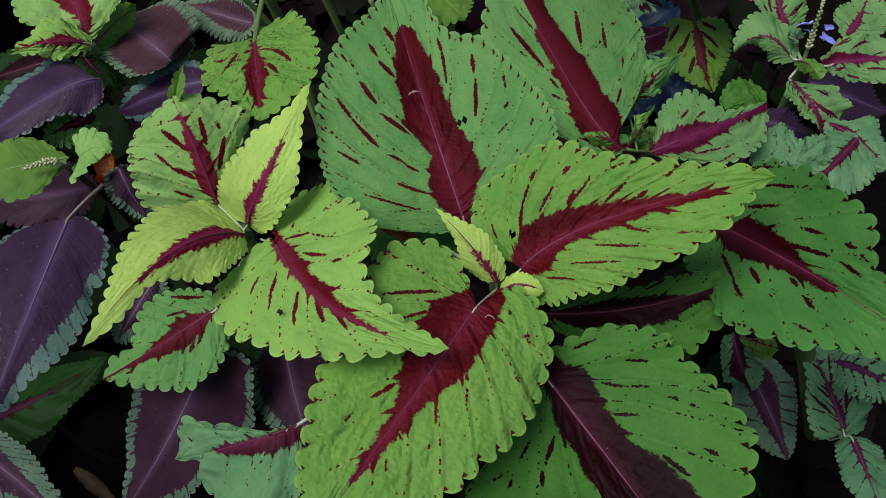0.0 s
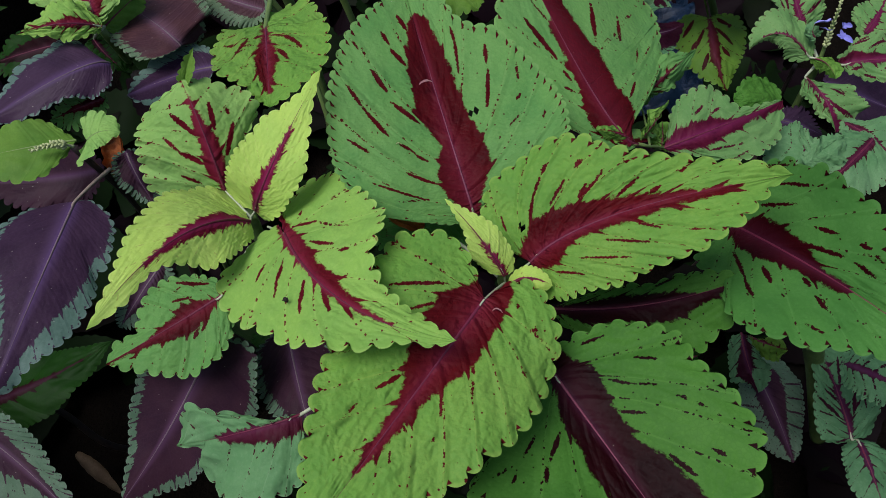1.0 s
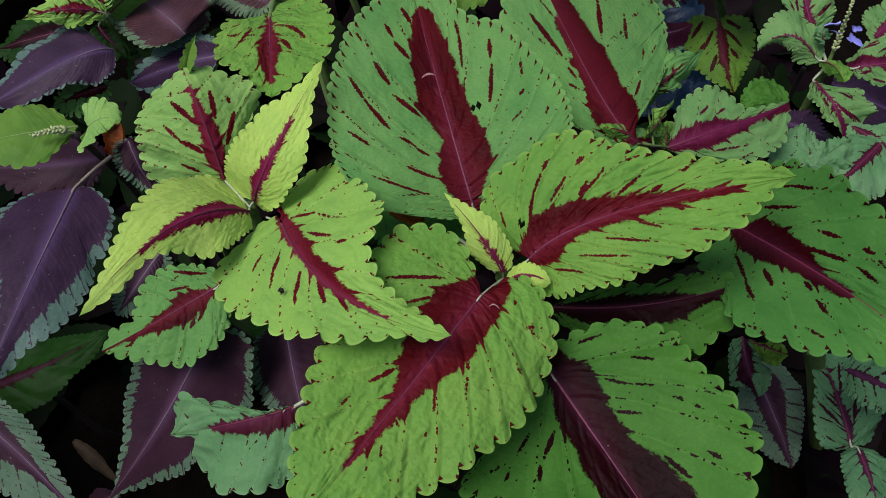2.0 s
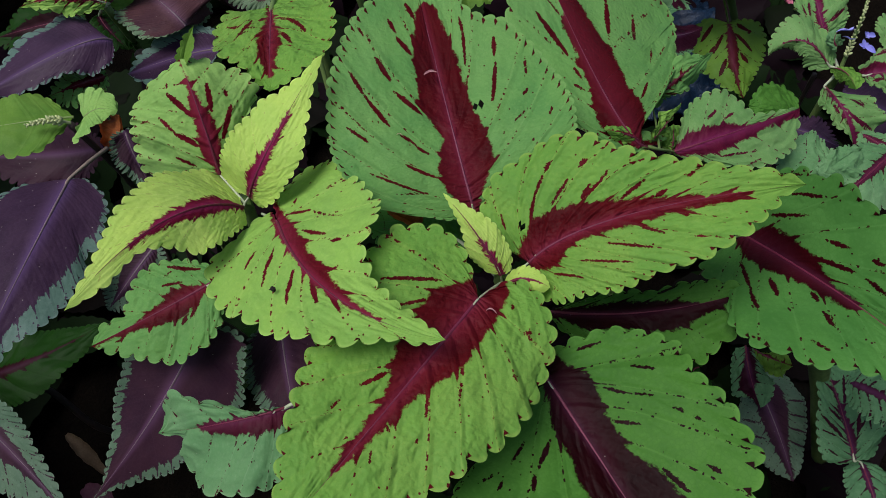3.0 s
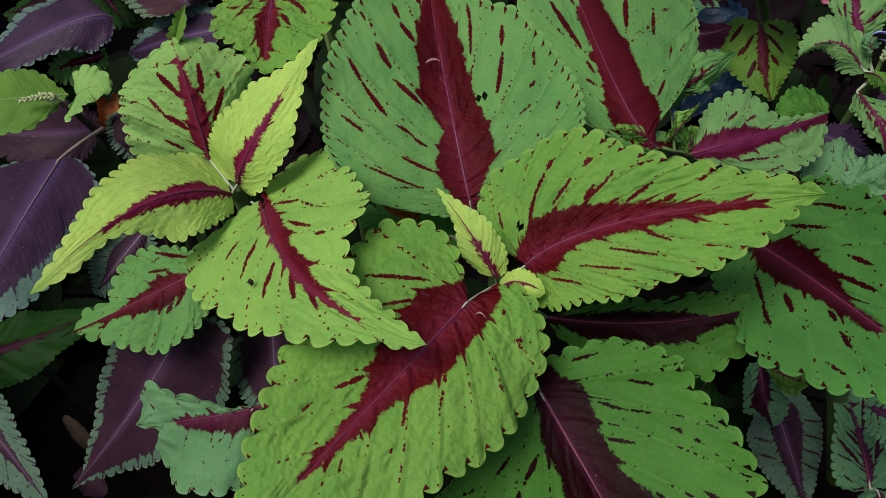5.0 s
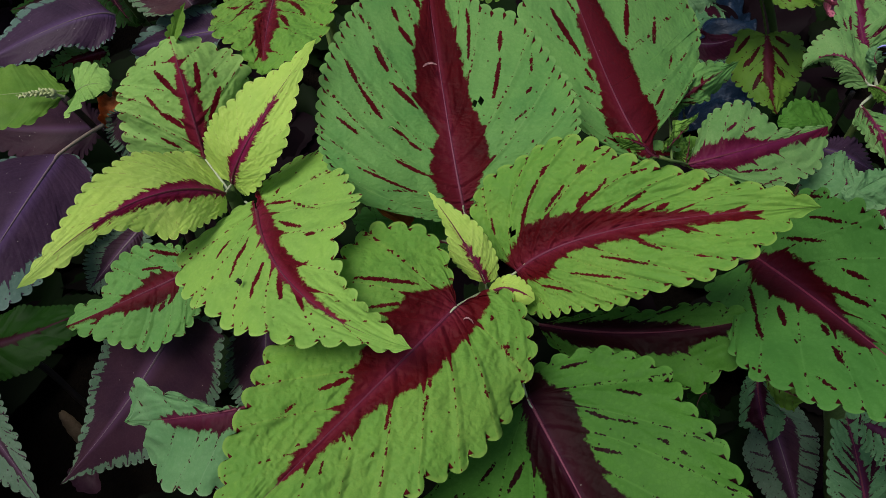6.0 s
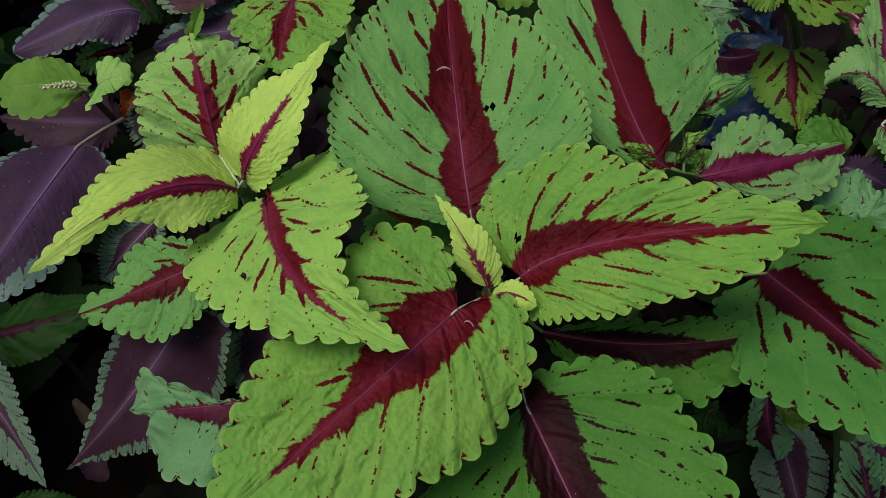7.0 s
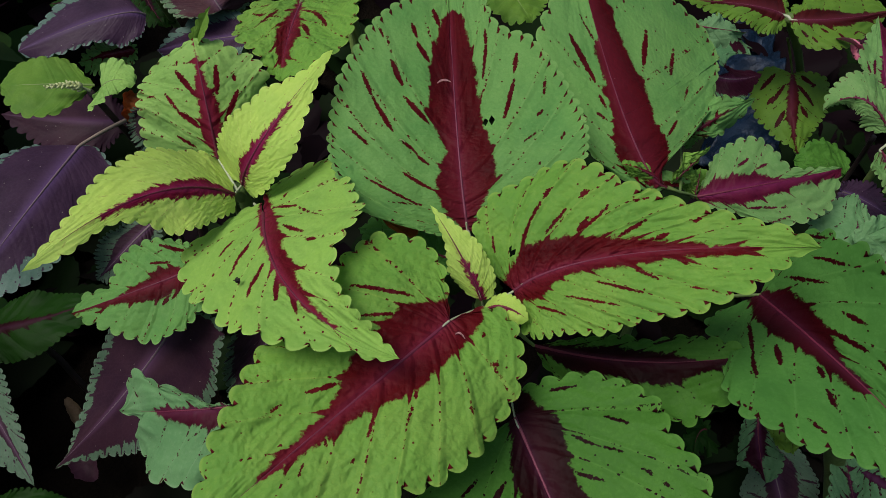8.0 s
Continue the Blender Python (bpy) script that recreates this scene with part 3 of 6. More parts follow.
def undergrowth(name, count, inside, label, seed, across=(-1.3, 1.4), along=(-0.7, 1.6), material=None):
    """Loose low foliage: small folded blades on no stem that one could follow, joined as one mesh."""
    rnd = random.Random(seed)
    verts, faces = [], []
    while len(faces) < count * 36:
        x, y = rnd.uniform(*across), rnd.uniform(*along)
        top = inside(x, y)
        if top <= 0:
            continue
        z = rnd.uniform(0.02, top)
        long, wide = rnd.uniform(0.06, 0.12), rnd.uniform(0.02, 0.036)
        m = Matrix.Translation((x, y, z)) @ Matrix.Rotation(rnd.uniform(0, 6.28), 4, "Z") @ Matrix.Rotation(rnd.uniform(-0.5, 0.6), 4, "Y") @ Matrix.Rotation(rnd.uniform(-0.4, 0.4), 4, "X")
        start = len(verts)
        for i in range(19):
            s = i / 18
            w = wide * (0.03 + 1.3 * math.sin(math.pi * s ** 0.75) ** 0.8 * (1 - 0.35 * s)) * (1 + 0.09 * (i % 2))
            for side in (-1, 0, 1):
                verts.append(m @ Vector((long * s, w * side, 0.25 * w * abs(side) - 0.3 * long * s * s + 0.1 * w * math.sin(9 * s + side))))
        for i in range(18):
            for j in range(2):
                a = start + 3 * i + j
                faces.append((a, a + 3, a + 4, a + 1))
    data = bpy.data.meshes.new(name)
    data.from_pydata(verts, [], faces)
    data.materials.append(material or UNDER_SHADE)
    data.polygons.foreach_set("use_smooth", [True] * len(data.polygons))
    return tagged(new(name, data), label, "foliage", kind="stuff")


def crumpled_sheet(name, x0, x1, y0, y1, material, label, category):
    """A thin sheet lying in folds on the ground."""
    bm = bmesh.new()
    n = 60
    rows = []
    for i in range(n + 1):
        row = []
        for j in range(n + 1):
            x, y = x0 + (x1 - x0) * j / n, y0 + (y1 - y0) * i / n
            fold = abs(noise.noise((x * 14, y * 9, 5))) + 0.5 * abs(noise.noise((x * 34, y * 30, 9)))
            row.append(bm.verts.new((x + 0.01 * noise.noise((x * 20, y * 20, 1)), y + 0.01 * noise.noise((x * 20, y * 20, 7)), 0.03 + 0.08 * fold)))
        rows.append(row)
    for a, b in zip(rows, rows[1:]):
        for j in range(n):
            bm.faces.new((a[j], a[j + 1], b[j + 1], b[j]))
    bmesh.ops.solidify(bm, geom=bm.faces[:], thickness=0.0005)
    return tagged(part(name, bm, material, None), label, category)

# ---- ground ----
def ground_sheet():
    bm = bmesh.new()
    far = [-60, -8, -2] + [i * 0.05 - 1 for i in range(41)] + [2, 8, 60]
    rows = [[bm.verts.new((x, y, 0.012 * noise.noise((x * 9, y * 9, 0)) + 0.006 * noise.noise((x * 31, y * 31, 2)))) for x in far] for y in far]
    for a, b in zip(rows, rows[1:]):
        for j in range(len(far) - 1):
            bm.faces.new((a[j], a[j + 1], b[j + 1], b[j]))
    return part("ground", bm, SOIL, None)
tagged(ground_sheet(), "garden soil under the plants, coloured near black for their shade", "soil", kind="structure")
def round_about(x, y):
    """Height of the added unseen foliage: none where the clump itself stands."""
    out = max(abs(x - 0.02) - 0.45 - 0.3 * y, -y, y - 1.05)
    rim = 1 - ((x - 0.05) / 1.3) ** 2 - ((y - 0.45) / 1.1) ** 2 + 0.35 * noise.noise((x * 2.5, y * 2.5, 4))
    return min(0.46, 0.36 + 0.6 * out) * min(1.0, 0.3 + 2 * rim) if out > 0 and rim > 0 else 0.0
# Out of view: leaves added round the clump to keep low side light off.
undergrowth("unseen_foliage", 3600, round_about, "dense unseen coleus foliage added around the clump to block side light", 5, material=UNSEEN)
undergrowth("shade_toned_leaves", 500, lambda x, y: 0.0 if (-0.45 < x < -0.25 and 0.08 < y < 0.27) or (0.235 < x < 0.345 and y > 0.65) else 0.05, "low leaves deep between the stems, coloured near black for the shade", 8, (-0.5, 0.5), (-0.12, 0.95))
# ---- the large coleus in the middle ----
big = plant("coleus_plant", (0.05, 0.19, 0.0), "large coleus with lime green leaves and dark red hearts", "coleus")
NODE = (0.0298, 0.1870, 0.4100)
LOW = (0.0351, 0.1980, 0.3850)
stem(big, [(0.0296, 0.1859, 0.4120), (0.0330, 0.1953, 0.3900), (0.048, 0.19, 0.2), (0.05, 0.19, -0.01)], 0.0045)
leaf(big, LIME, (0.0428, 0.1955, 0.4176), (0.0859, 0.2104, 0.4433), (0.1694, 0.2200, 0.4670), (0.0606, 0.2589, 0.4558), (0.0858, 0.1623, 0.4373), heart=((0.34, 0.26, 0.17, 0.07, 0.0), (0.3, 0.2, 0.12, 0.05, 0.0)), lobes=(1.5, 0.6), teeth=(22, 20), stalk=NODE, arch=0.05, fan=3.3, full=(1.7, 1.5), streaks=1.1, veins=10, tooth=0.0038, pucker=0.0011, stalk_size=0.0007, outline=(((-0.026, 0.108), (-0.035, 0.194), (0.0, 0.248), (0.092, 0.328), (0.141, 0.346), (0.359, 0.366), (0.409, 0.356), (0.489, 0.31), (0.528, 0.268), (0.615, 0.199), (0.807, 0.109), (0.966, 0.033)), ((-0.001, 0.068), (-0.018, 0.176), (0.023, 0.211), (0.1, 0.226), (0.231, 0.237), (0.304, 0.251), (0.43, 0.259), (0.536, 0.252), (0.692, 0.236), (0.789, 0.192), (0.89, 0.109), (0.963, 0.016))), border=((0.048, 0.048, 0.075, 0.117, 0.11, 0.1, 0.07, 0.049, 0.02, 0.001, -0.1), (0.043, 0.048, 0.073, 0.095, 0.044, 0.037, 0.043, 0.048, 0.033, 0.031, -0.1)), dashes=((0.423, 0.217, 0.451, 0.233, 2.0), (0.431, 0.143, 0.38, 0.102, 2.3), (0.607, 0.104, 0.515, 0.056, 2.0), (0.663, 0.052, 0.624, 0.036, 2.3), (0.51, 0.17, 0.462, 0.139, 1.3), (0.62, 0.171, 0.558, 0.168, 1.3), (0.748, 0.098, 0.725, 0.087, 2.0), (0.728, 0.014, 0.759, 0.0, 2.4), (0.325, 0.276, 0.296, 0.252, 2.4), (0.286, 0.243, 0.222, 0.19, 1.7), (0.222, 0.19, 0.139, 0.107, 2.0), (0.445, 0.236, 0.411, 0.213, 2.4), (0.367, 0.193, 0.262, 0.127, 1.7), (0.061, 0.204, 0.03, 0.146, 1.7), (0.469, 0.139, 0.388, 0.105, 2.0), (0.221, 0.354, 0.213, 0.367, 1.7), (0.55, -0.056, 0.624, -0.109, 2.0), (0.697, -0.138, 0.74, -0.153, 1.3), (0.419, -0.087, 0.583, -0.153, 1.6), (0.675, -0.031, 0.712, -0.062, 2.0), (0.178, -0.019, 0.239, -0.055, 1.7), (0.285, -0.113, 0.499, -0.19, 1.3), (0.114, -0.108, 0.27, -0.178, 1.6)), holes=((0.102, 0.111, 0.0022), (0.1, 0.127, 0.0014)), seed=1)
leaf(big, LIME, (0.0172, 0.1636, 0.4339), (-0.0223, 0.1007, 0.4387), (-0.0621, 0.0415, 0.4369), (0.0312, 0.0971, 0.4312), (-0.0339, 0.1742, 0.4424), heart=((0.4, 0.24, 0.12, 0.06, 0.0), (0.36, 0.2, 0.12, 0.06, 0.0)), lobes=(1.8, 3.1), teeth=(22, 23), stalk=NODE, arch=0.05, fan=2.4, full=(1.5, 2.3), veins=9, tooth=0.0044, pucker=0.0012, stalk_size=0.0007, outline=(((-0.077, 0.028), (-0.138, 0.077), (-0.136, 0.15), (-0.092, 0.216), (-0.031, 0.276), (0.016, 0.305), (0.128, 0.333), (0.187, 0.341), (0.289, 0.338), (0.392, 0.314), (0.436, 0.287), (0.533, 0.271)), ((-0.041, 0.052), (-0.108, 0.156), (-0.131, 0.225), (-0.094, 0.304), (-0.025, 0.377), (0.059, 0.385), (0.224, 0.35), (0.371, 0.323), (0.553, 0.268), (0.64, 0.218), (0.754, 0.163), (0.837, 0.097))), border=((0.04, 0.092, 0.09, 0.096, 0.101, 0.057, 0.043, 0.029, 0.008, -0.1, -0.1), (0.023, 0.08, 0.134, 0.125, 0.123, 0.078, 0.029, 0.022, 0.012, -0.1, -0.1)), dashes=((0.382, -0.067, 0.475, -0.104, 2.3), (0.536, -0.121, 0.598, -0.128, 1.1), (0.61, -0.034, 0.617, -0.041, 1.7), (0.11, -0.118, 0.205, -0.191, 1.8), (0.03, -0.126, 0.153, -0.288, 1.9), (-0.064, -0.048, -0.044, -0.084, 1.3), (0.363, 0.065, 0.424, 0.108, 1.4), (0.484, 0.126, 0.505, 0.131, 1.4), (0.27, 0.123, 0.314, 0.149, 1.2), (0.252, 0.112, 0.235, 0.099, 2.3), (0.512, 0.031, 0.521, 0.051, 1.7), (0.589, 0.042, 0.63, 0.065, 1.4), (-0.02, 0.109, -0.048, 0.104, 1.5), (-0.006, 0.191, 0.023, 0.217, 1.8), (0.143, 0.233, 0.154, 0.244, 1.5), (0.009, 0.2, 0.007, 0.186, 1.5), (0.531, 0.269, 0.535, 0.285, 1.4)), seed=2)
leaf(big, YOUNG, (0.0284, 0.1851, 0.4205), (0.0149, 0.1957, 0.4397), (-0.0041, 0.2131, 0.4500), (0.0163, 0.1906, 0.4280), (0.0329, 0.1971, 0.4300), heart="slim", teeth=(13, 14), streaks=0.1, veins=7, fine=5, stalk=NODE, pucker=0.0001, wave=0.0006, tooth=0.0012, stalk_size=0.0006, outline=(((0.045, 0.095), (0.252, 0.162), (0.416, 0.172), (0.589, 0.105), (0.774, 0.057), (0.922, 0.018)), ((-0.023, 0.092), (0.101, 0.177), (0.33, 0.195), (0.527, 0.182), (0.725, 0.109), (0.903, 0.035))), border=((0.014, 0.014, 0.017, 0.027, 0.034, 0.031, 0.029, -0.1, -0.1, -0.1, -0.1), (0.051, 0.051, 0.052, 0.043, 0.035, 0.025, 0.014, -0.1, -0.1, -0.1, -0.1)), dashes=((0.463, 0.014, 0.684, 0.019, 1.1),), seed=3)
leaf(big, YOUNG, (0.0294, 0.1780, 0.4200), (0.0390, 0.1768, 0.4330), (0.0519, 0.1745, 0.4300), (0.0391, 0.1853, 0.4300), (0.0427, 0.1686, 0.4250), heart="slim", full=2.3, taper=0.8, teeth=10, streaks=0.2, tooth=0.001, fine=5, stalk=NODE, pucker=0.0003, wave=0.0005, stalk_size=0.0006, seed=4)
leaf(big, GREEN, (0.0133, 0.2275, 0.4133), (-0.0101, 0.2951, 0.4388), (-0.0556, 0.4670, 0.4439), (-0.0742, 0.2689, 0.4457), (0.0674, 0.2824, 0.4444), heart=((0.22, 0.28, 0.26, 0.16, 0.03), (0.2, 0.3, 0.24, 0.14, 0.03)), lobes=(-1.3, 0.4), teeth=(42, 41), stalk=LOW, rib=RIB_PALE, fan=2.6, veins=10, streaks=1.0, full=1.9, tooth=0.0026, pucker=0.0009, outline=(((0.012, 0.033), (0.054, 0.082), (0.101, 0.119), (0.159, 0.196), (0.223, 0.231), (0.292, 0.254), (0.374, 0.267), (0.532, 0.243), (0.606, 0.215), (0.681, 0.174), (0.713, 0.143), (0.814, 0.02)), ((0.009, 0.029), (0.051, 0.085), (0.235, 0.229), (0.282, 0.253), (0.372, 0.264), (0.459, 0.254), (0.585, 0.214), (0.646, 0.165), (0.66, 0.131), (0.689, 0.099), (0.724, 0.085), (0.775, 0.083))), border=((0.009, 0.009, 0.025, 0.047, 0.053, 0.026, 0.056, 0.054, 0.019, -0.1, -0.1), (0.015, 0.015, 0.02, 0.042, 0.072, 0.071, 0.052, 0.049, 0.032, -0.1, -0.1)), dashes=((0.556, 0.197, 0.487, 0.173, 2.7), (0.487, 0.173, 0.403, 0.133, 3.0), (0.412, 0.224, 0.36, 0.182, 2.2), (0.274, 0.196, 0.164, 0.084, 2.1), (0.286, 0.122, 0.22, 0.059, 2.8), (0.588, 0.133, 0.525, 0.111, 3.5), (0.498, 0.107, 0.429, 0.058, 3.4), (0.646, 0.141, 0.622, 0.139, 1.6), (0.681, 0.087, 0.651, 0.077, 2.9), (0.637, 0.078, 0.589, 0.05, 3.2), (0.378, 0.117, 0.348, 0.09, 2.9), (0.338, 0.088, 0.305, 0.063, 2.5), (0.723, 0.038, 0.685, 0.024, 3.4), (0.423, 0.175, 0.413, 0.137, 1.4), (0.466, 0.234, 0.46, 0.219, 2.2), (0.601, -0.141, 0.553, -0.132, 2.8), (0.536, -0.131, 0.428, -0.099, 2.7), (0.425, -0.165, 0.45, -0.187, 2.2), (0.534, -0.197, 0.478, -0.186, 1.9), (0.348, -0.211, 0.368, -0.218, 2.2), (0.351, -0.13, 0.392, -0.174, 1.5), (0.635, -0.078, 0.544, -0.063, 2.0), (0.666, -0.077, 0.613, -0.076, 2.0), (0.319, -0.099, 0.332, -0.112, 1.5), (0.272, -0.157, 0.282, -0.163, 2.5), (0.19, 0.151, 0.169, 0.083, 1.7), (0.587, -0.19, 0.591, -0.202, 2.0)), holes=((0.428, -0.063, 0.0013), (0.431, -0.07, 0.0013), (0.427, -0.077, 0.0012), (0.427, -0.056, 0.0011)), seed=5)
leaf(big, GREEN_DIMMER, (0.0553, 0.1399, 0.3973), (0.0864, 0.0938, 0.3935), (0.1216, 0.0329, 0.4028), (0.1337, 0.1398, 0.4210), (0.0127, 0.0858, 0.3997), heart=((0.26, 0.27, 0.22, 0.14, 0.03), (0.26, 0.24, 0.22, 0.14, 0.03)), lobes=(2.3, 0.4), teeth=(20, 18), stalk=LOW, rib=RIB_PALE, full=(2.3, 1.6), taper=(0.85, 1.1), fan=5.5, veins=7, tooth=0.0044, pucker=0.0009, stalk_size=0.0006, outline=(((-0.011, 0.017), (-0.071, 0.055), (-0.076, 0.142), (-0.043, 0.271), (-0.02, 0.33), (0.066, 0.408), (0.196, 0.467), (0.31, 0.476), (0.552, 0.5), (0.654, 0.481), (0.699, 0.457), (0.773, 0.39)), ((0.033, 0.05), (0.091, 0.146), (0.129, 0.265), (0.177, 0.408), (0.216, 0.518), (0.248, 0.554))), border=((0.064, 0.092, 0.143, 0.138, 0.118, 0.109, 0.108, 0.159, 0.179, 0.179, 0.179), (0.035, 0.035, 0.04, 0.083, 0.099, 0.093, 0.12, 0.108, 0.108, 0.108, 0.108)), dashes=((-0.035, 0.153, -0.011, 0.247, 1.7), (0.157, 0.29, 0.233, 0.361, 1.7), (0.172, 0.157, 0.252, 0.217, 2.0), (0.252, 0.217, 0.325, 0.303, 1.3), (0.313, 0.112, 0.389, 0.193, 2.0), (0.399, 0.324, 0.439, 0.352, 2.0), (0.459, 0.364, 0.517, 0.386, 1.3), (0.563, 0.166, 0.674, 0.2, 2.6), (0.631, 0.3, 0.688, 0.329, 2.0), (0.553, 0.393, 0.558, 0.4, 2.6), (0.578, 0.374, 0.584, 0.379, 2.3), (0.24, -0.115, 0.326, -0.226, 2.9), (0.339, -0.245, 0.394, -0.284, 2.9), (0.194, -0.213, 0.25, -0.302, 1.9), (0.253, -0.448, 0.257, -0.36, 1.9), (0.297, -0.362, 0.327, -0.395, 2.2)), seed=6)
leaf(big, GREEN_DIMMER, (0.0602, 0.1965, 0.3624), (0.1184, 0.1936, 0.3774), (0.1719, 0.2038, 0.3950), (0.1236, 0.2076, 0.3812), (0.1314, 0.1697, 0.3748), heart=(0.75, 0.7, 0.5, 0.25, 0.05), lobes=(0.5, 0.5), teeth=(13, 15), stalk=LOW, full=(1.5, 1.9), streaks=0.6, tooth=0.0034, stalk_material=STEM_GREEN, outline=(((0.09, 0.039), (0.231, 0.089), (0.396, 0.111), (0.562, 0.112), (0.73, 0.113), (0.881, 0.064)), ((0.07, 0.081), (0.162, 0.139), (0.306, 0.166), (0.446, 0.179), (0.552, 0.216), (0.644, 0.27), (0.695, 0.251), (0.756, 0.21), (0.828, 0.18), (0.925, 0.104))), border=((0.019, 0.019, 0.021, 0.036, 0.052, 0.062, 0.058, 0.043, 0.017, -0.1, -0.1), (0.034, 0.034, 0.034, 0.081, 0.084, 0.08, 0.1, 0.105, 0.068, 0.03, 0.027)), dashes=((0.525, 0.091, 0.647, 0.116, 1.9), (0.307, -0.118, 0.396, -0.096, 1.9)), seed=7)
leaf(big, GREEN_DIM, (0.1788, 0.2517, 0.3749), (0.2111, 0.1759, 0.4231), (0.2525, 0.1324, 0.4209), (0.1903, 0.2754, 0.4143), (0.1652, 0.1581, 0.4128), heart=((0.12, 0.24, 0.24, 0.13, 0.03), (0.34, 0.3, 0.24, 0.13, 0.03)), lobes=(1.6, 2.2), teeth=(22, 22), stalk=(0.1345, 0.2454, 0.3600), full=(2.1, 1.15), taper=(1.0, 1.0), fan=2.6, veins=9, tooth=0.0036, pucker=0.001, stalk_material=STEM_GREEN, outline=(((-0.005, 0.058), (-0.007, 0.141), (0.018, 0.22), (0.068, 0.263), (0.114, 0.277), (0.158, 0.268), (0.211, 0.281), (0.428, 0.239), (0.461, 0.221), (0.507, 0.145), (0.544, 0.109), (0.591, 0.098)), ((0.003, 0.051), (0.014, 0.149), (0.055, 0.215), (0.123, 0.225), (0.181, 0.209), (0.239, 0.27), (0.295, 0.306), (0.397, 0.31), (0.489, 0.253), (0.529, 0.247), (0.572, 0.197), (0.701, 0.123))), border=((0.011, 0.011, 0.07, 0.069, 0.054, 0.014, 0.005, -0.1, -0.1, -0.1, -0.1), (0.038, 0.038, 0.077, 0.078, 0.051, 0.042, 0.03, -0.1, -0.1, -0.1, -0.1)), dashes=((0.098, 0.184, 0.209, 0.222, 1.8), (0.056, 0.091, 0.186, 0.152, 1.8), (0.267, 0.111, 0.343, 0.126, 2.1), (0.255, 0.051, 0.395, 0.074, 2.4), (0.412, 0.129, 0.454, 0.133, 2.3), (0.429, 0.076, 0.507, 0.07, 2.0), (0.011, 0.255, 0.017, 0.222, 2.2), (0.032, 0.227, 0.108, 0.258, 1.8), (0.212, -0.093, 0.292, -0.131, 2.8), (0.094, -0.1, 0.225, -0.168, 2.2), (0.235, -0.179, 0.299, -0.21, 2.4), (0.33, -0.05, 0.375, -0.068, 2.4), (0.466, -0.183, 0.525, -0.171, 1.9), (0.408, -0.082, 0.47, -0.102, 2.6), (0.343, -0.145, 0.35, -0.146, 2.6), (0.371, -0.299, 0.375, -0.287, 2.2), (0.402, -0.281, 0.405, -0.274, 1.9), (0.466, 0.123, 0.517, 0.113, 1.3)), seed=8)
leaf(big, COOL, (-0.0784, 0.1224, 0.3758), (-0.1082, 0.1131, 0.3725), (-0.1534, 0.1135, 0.3426), (-0.1077, 0.0661, 0.3464), (-0.1377, 0.1278, 0.3685), heart=((0.2, 0.16, 0.1, 0.06, 0.0), (0.5, 0.25, -0.05, -0.15, -0.2)), lobes=(0.5, -3.5), teeth=(13, 9), stalk=LOW, streaks=0.6, tooth=0.0036, outline=(((0.021, 0.102), (0.088, 0.236), (0.185, 0.389), (0.371, 0.425), (0.564, 0.409), (0.668, 0.387), (0.816, 0.288), (0.846, 0.222), (0.885, 0.164), (0.856, 0.105), (0.795, 0.057), (0.886, 0.027)), ((0.09, 0.015), (0.322, 0.021), (0.444, 0.078), (0.563, 0.135), (0.701, 0.185), (0.812, 0.252), (0.885, 0.195), (0.932, 0.136), (0.966, 0.051))), border=((0.098, 0.098, 0.098, 0.11, 0.11, 0.091, 0.077, 0.053, 0.018, -0.1, -0.1), (0.0, 0.0, 0.001, 0.006, 0.012, 0.018, 0.018, 0.02, 0.022, -0.1, -0.1)), dashes=((0.342, 0.117, 0.456, 0.173, 1.1), (0.351, 0.013, 0.676, 0.008, 0.5), (0.35, 0.108, 0.308, 0.093, 1.6)), seed=9)
leaf(big, GREEN_DIM, (0.0056, 0.2270, 0.3850), (-0.0223, 0.2360, 0.3750), (-0.0584, 0.2509, 0.3600), (-0.0236, 0.2234, 0.3700), (-0.0236, 0.2618, 0.3700), heart="none", streaks=0.3, teeth=16, stalk=LOW, seed=10)
# ---- the smaller shoot beside it ----
shoot = plant("coleus_plant", (-0.11, 0.22, 0.0), "young coleus shoot with yellow-green leaves and red ribs", "coleus")
TOP = (-0.1143, 0.2247, 0.4120)
stem(shoot, [(-0.1143, 0.2247, 0.4060), (-0.1180, 0.2330, 0.3850), (-0.108, 0.215, 0.2), (-0.11, 0.22, -0.01)], 0.0035)
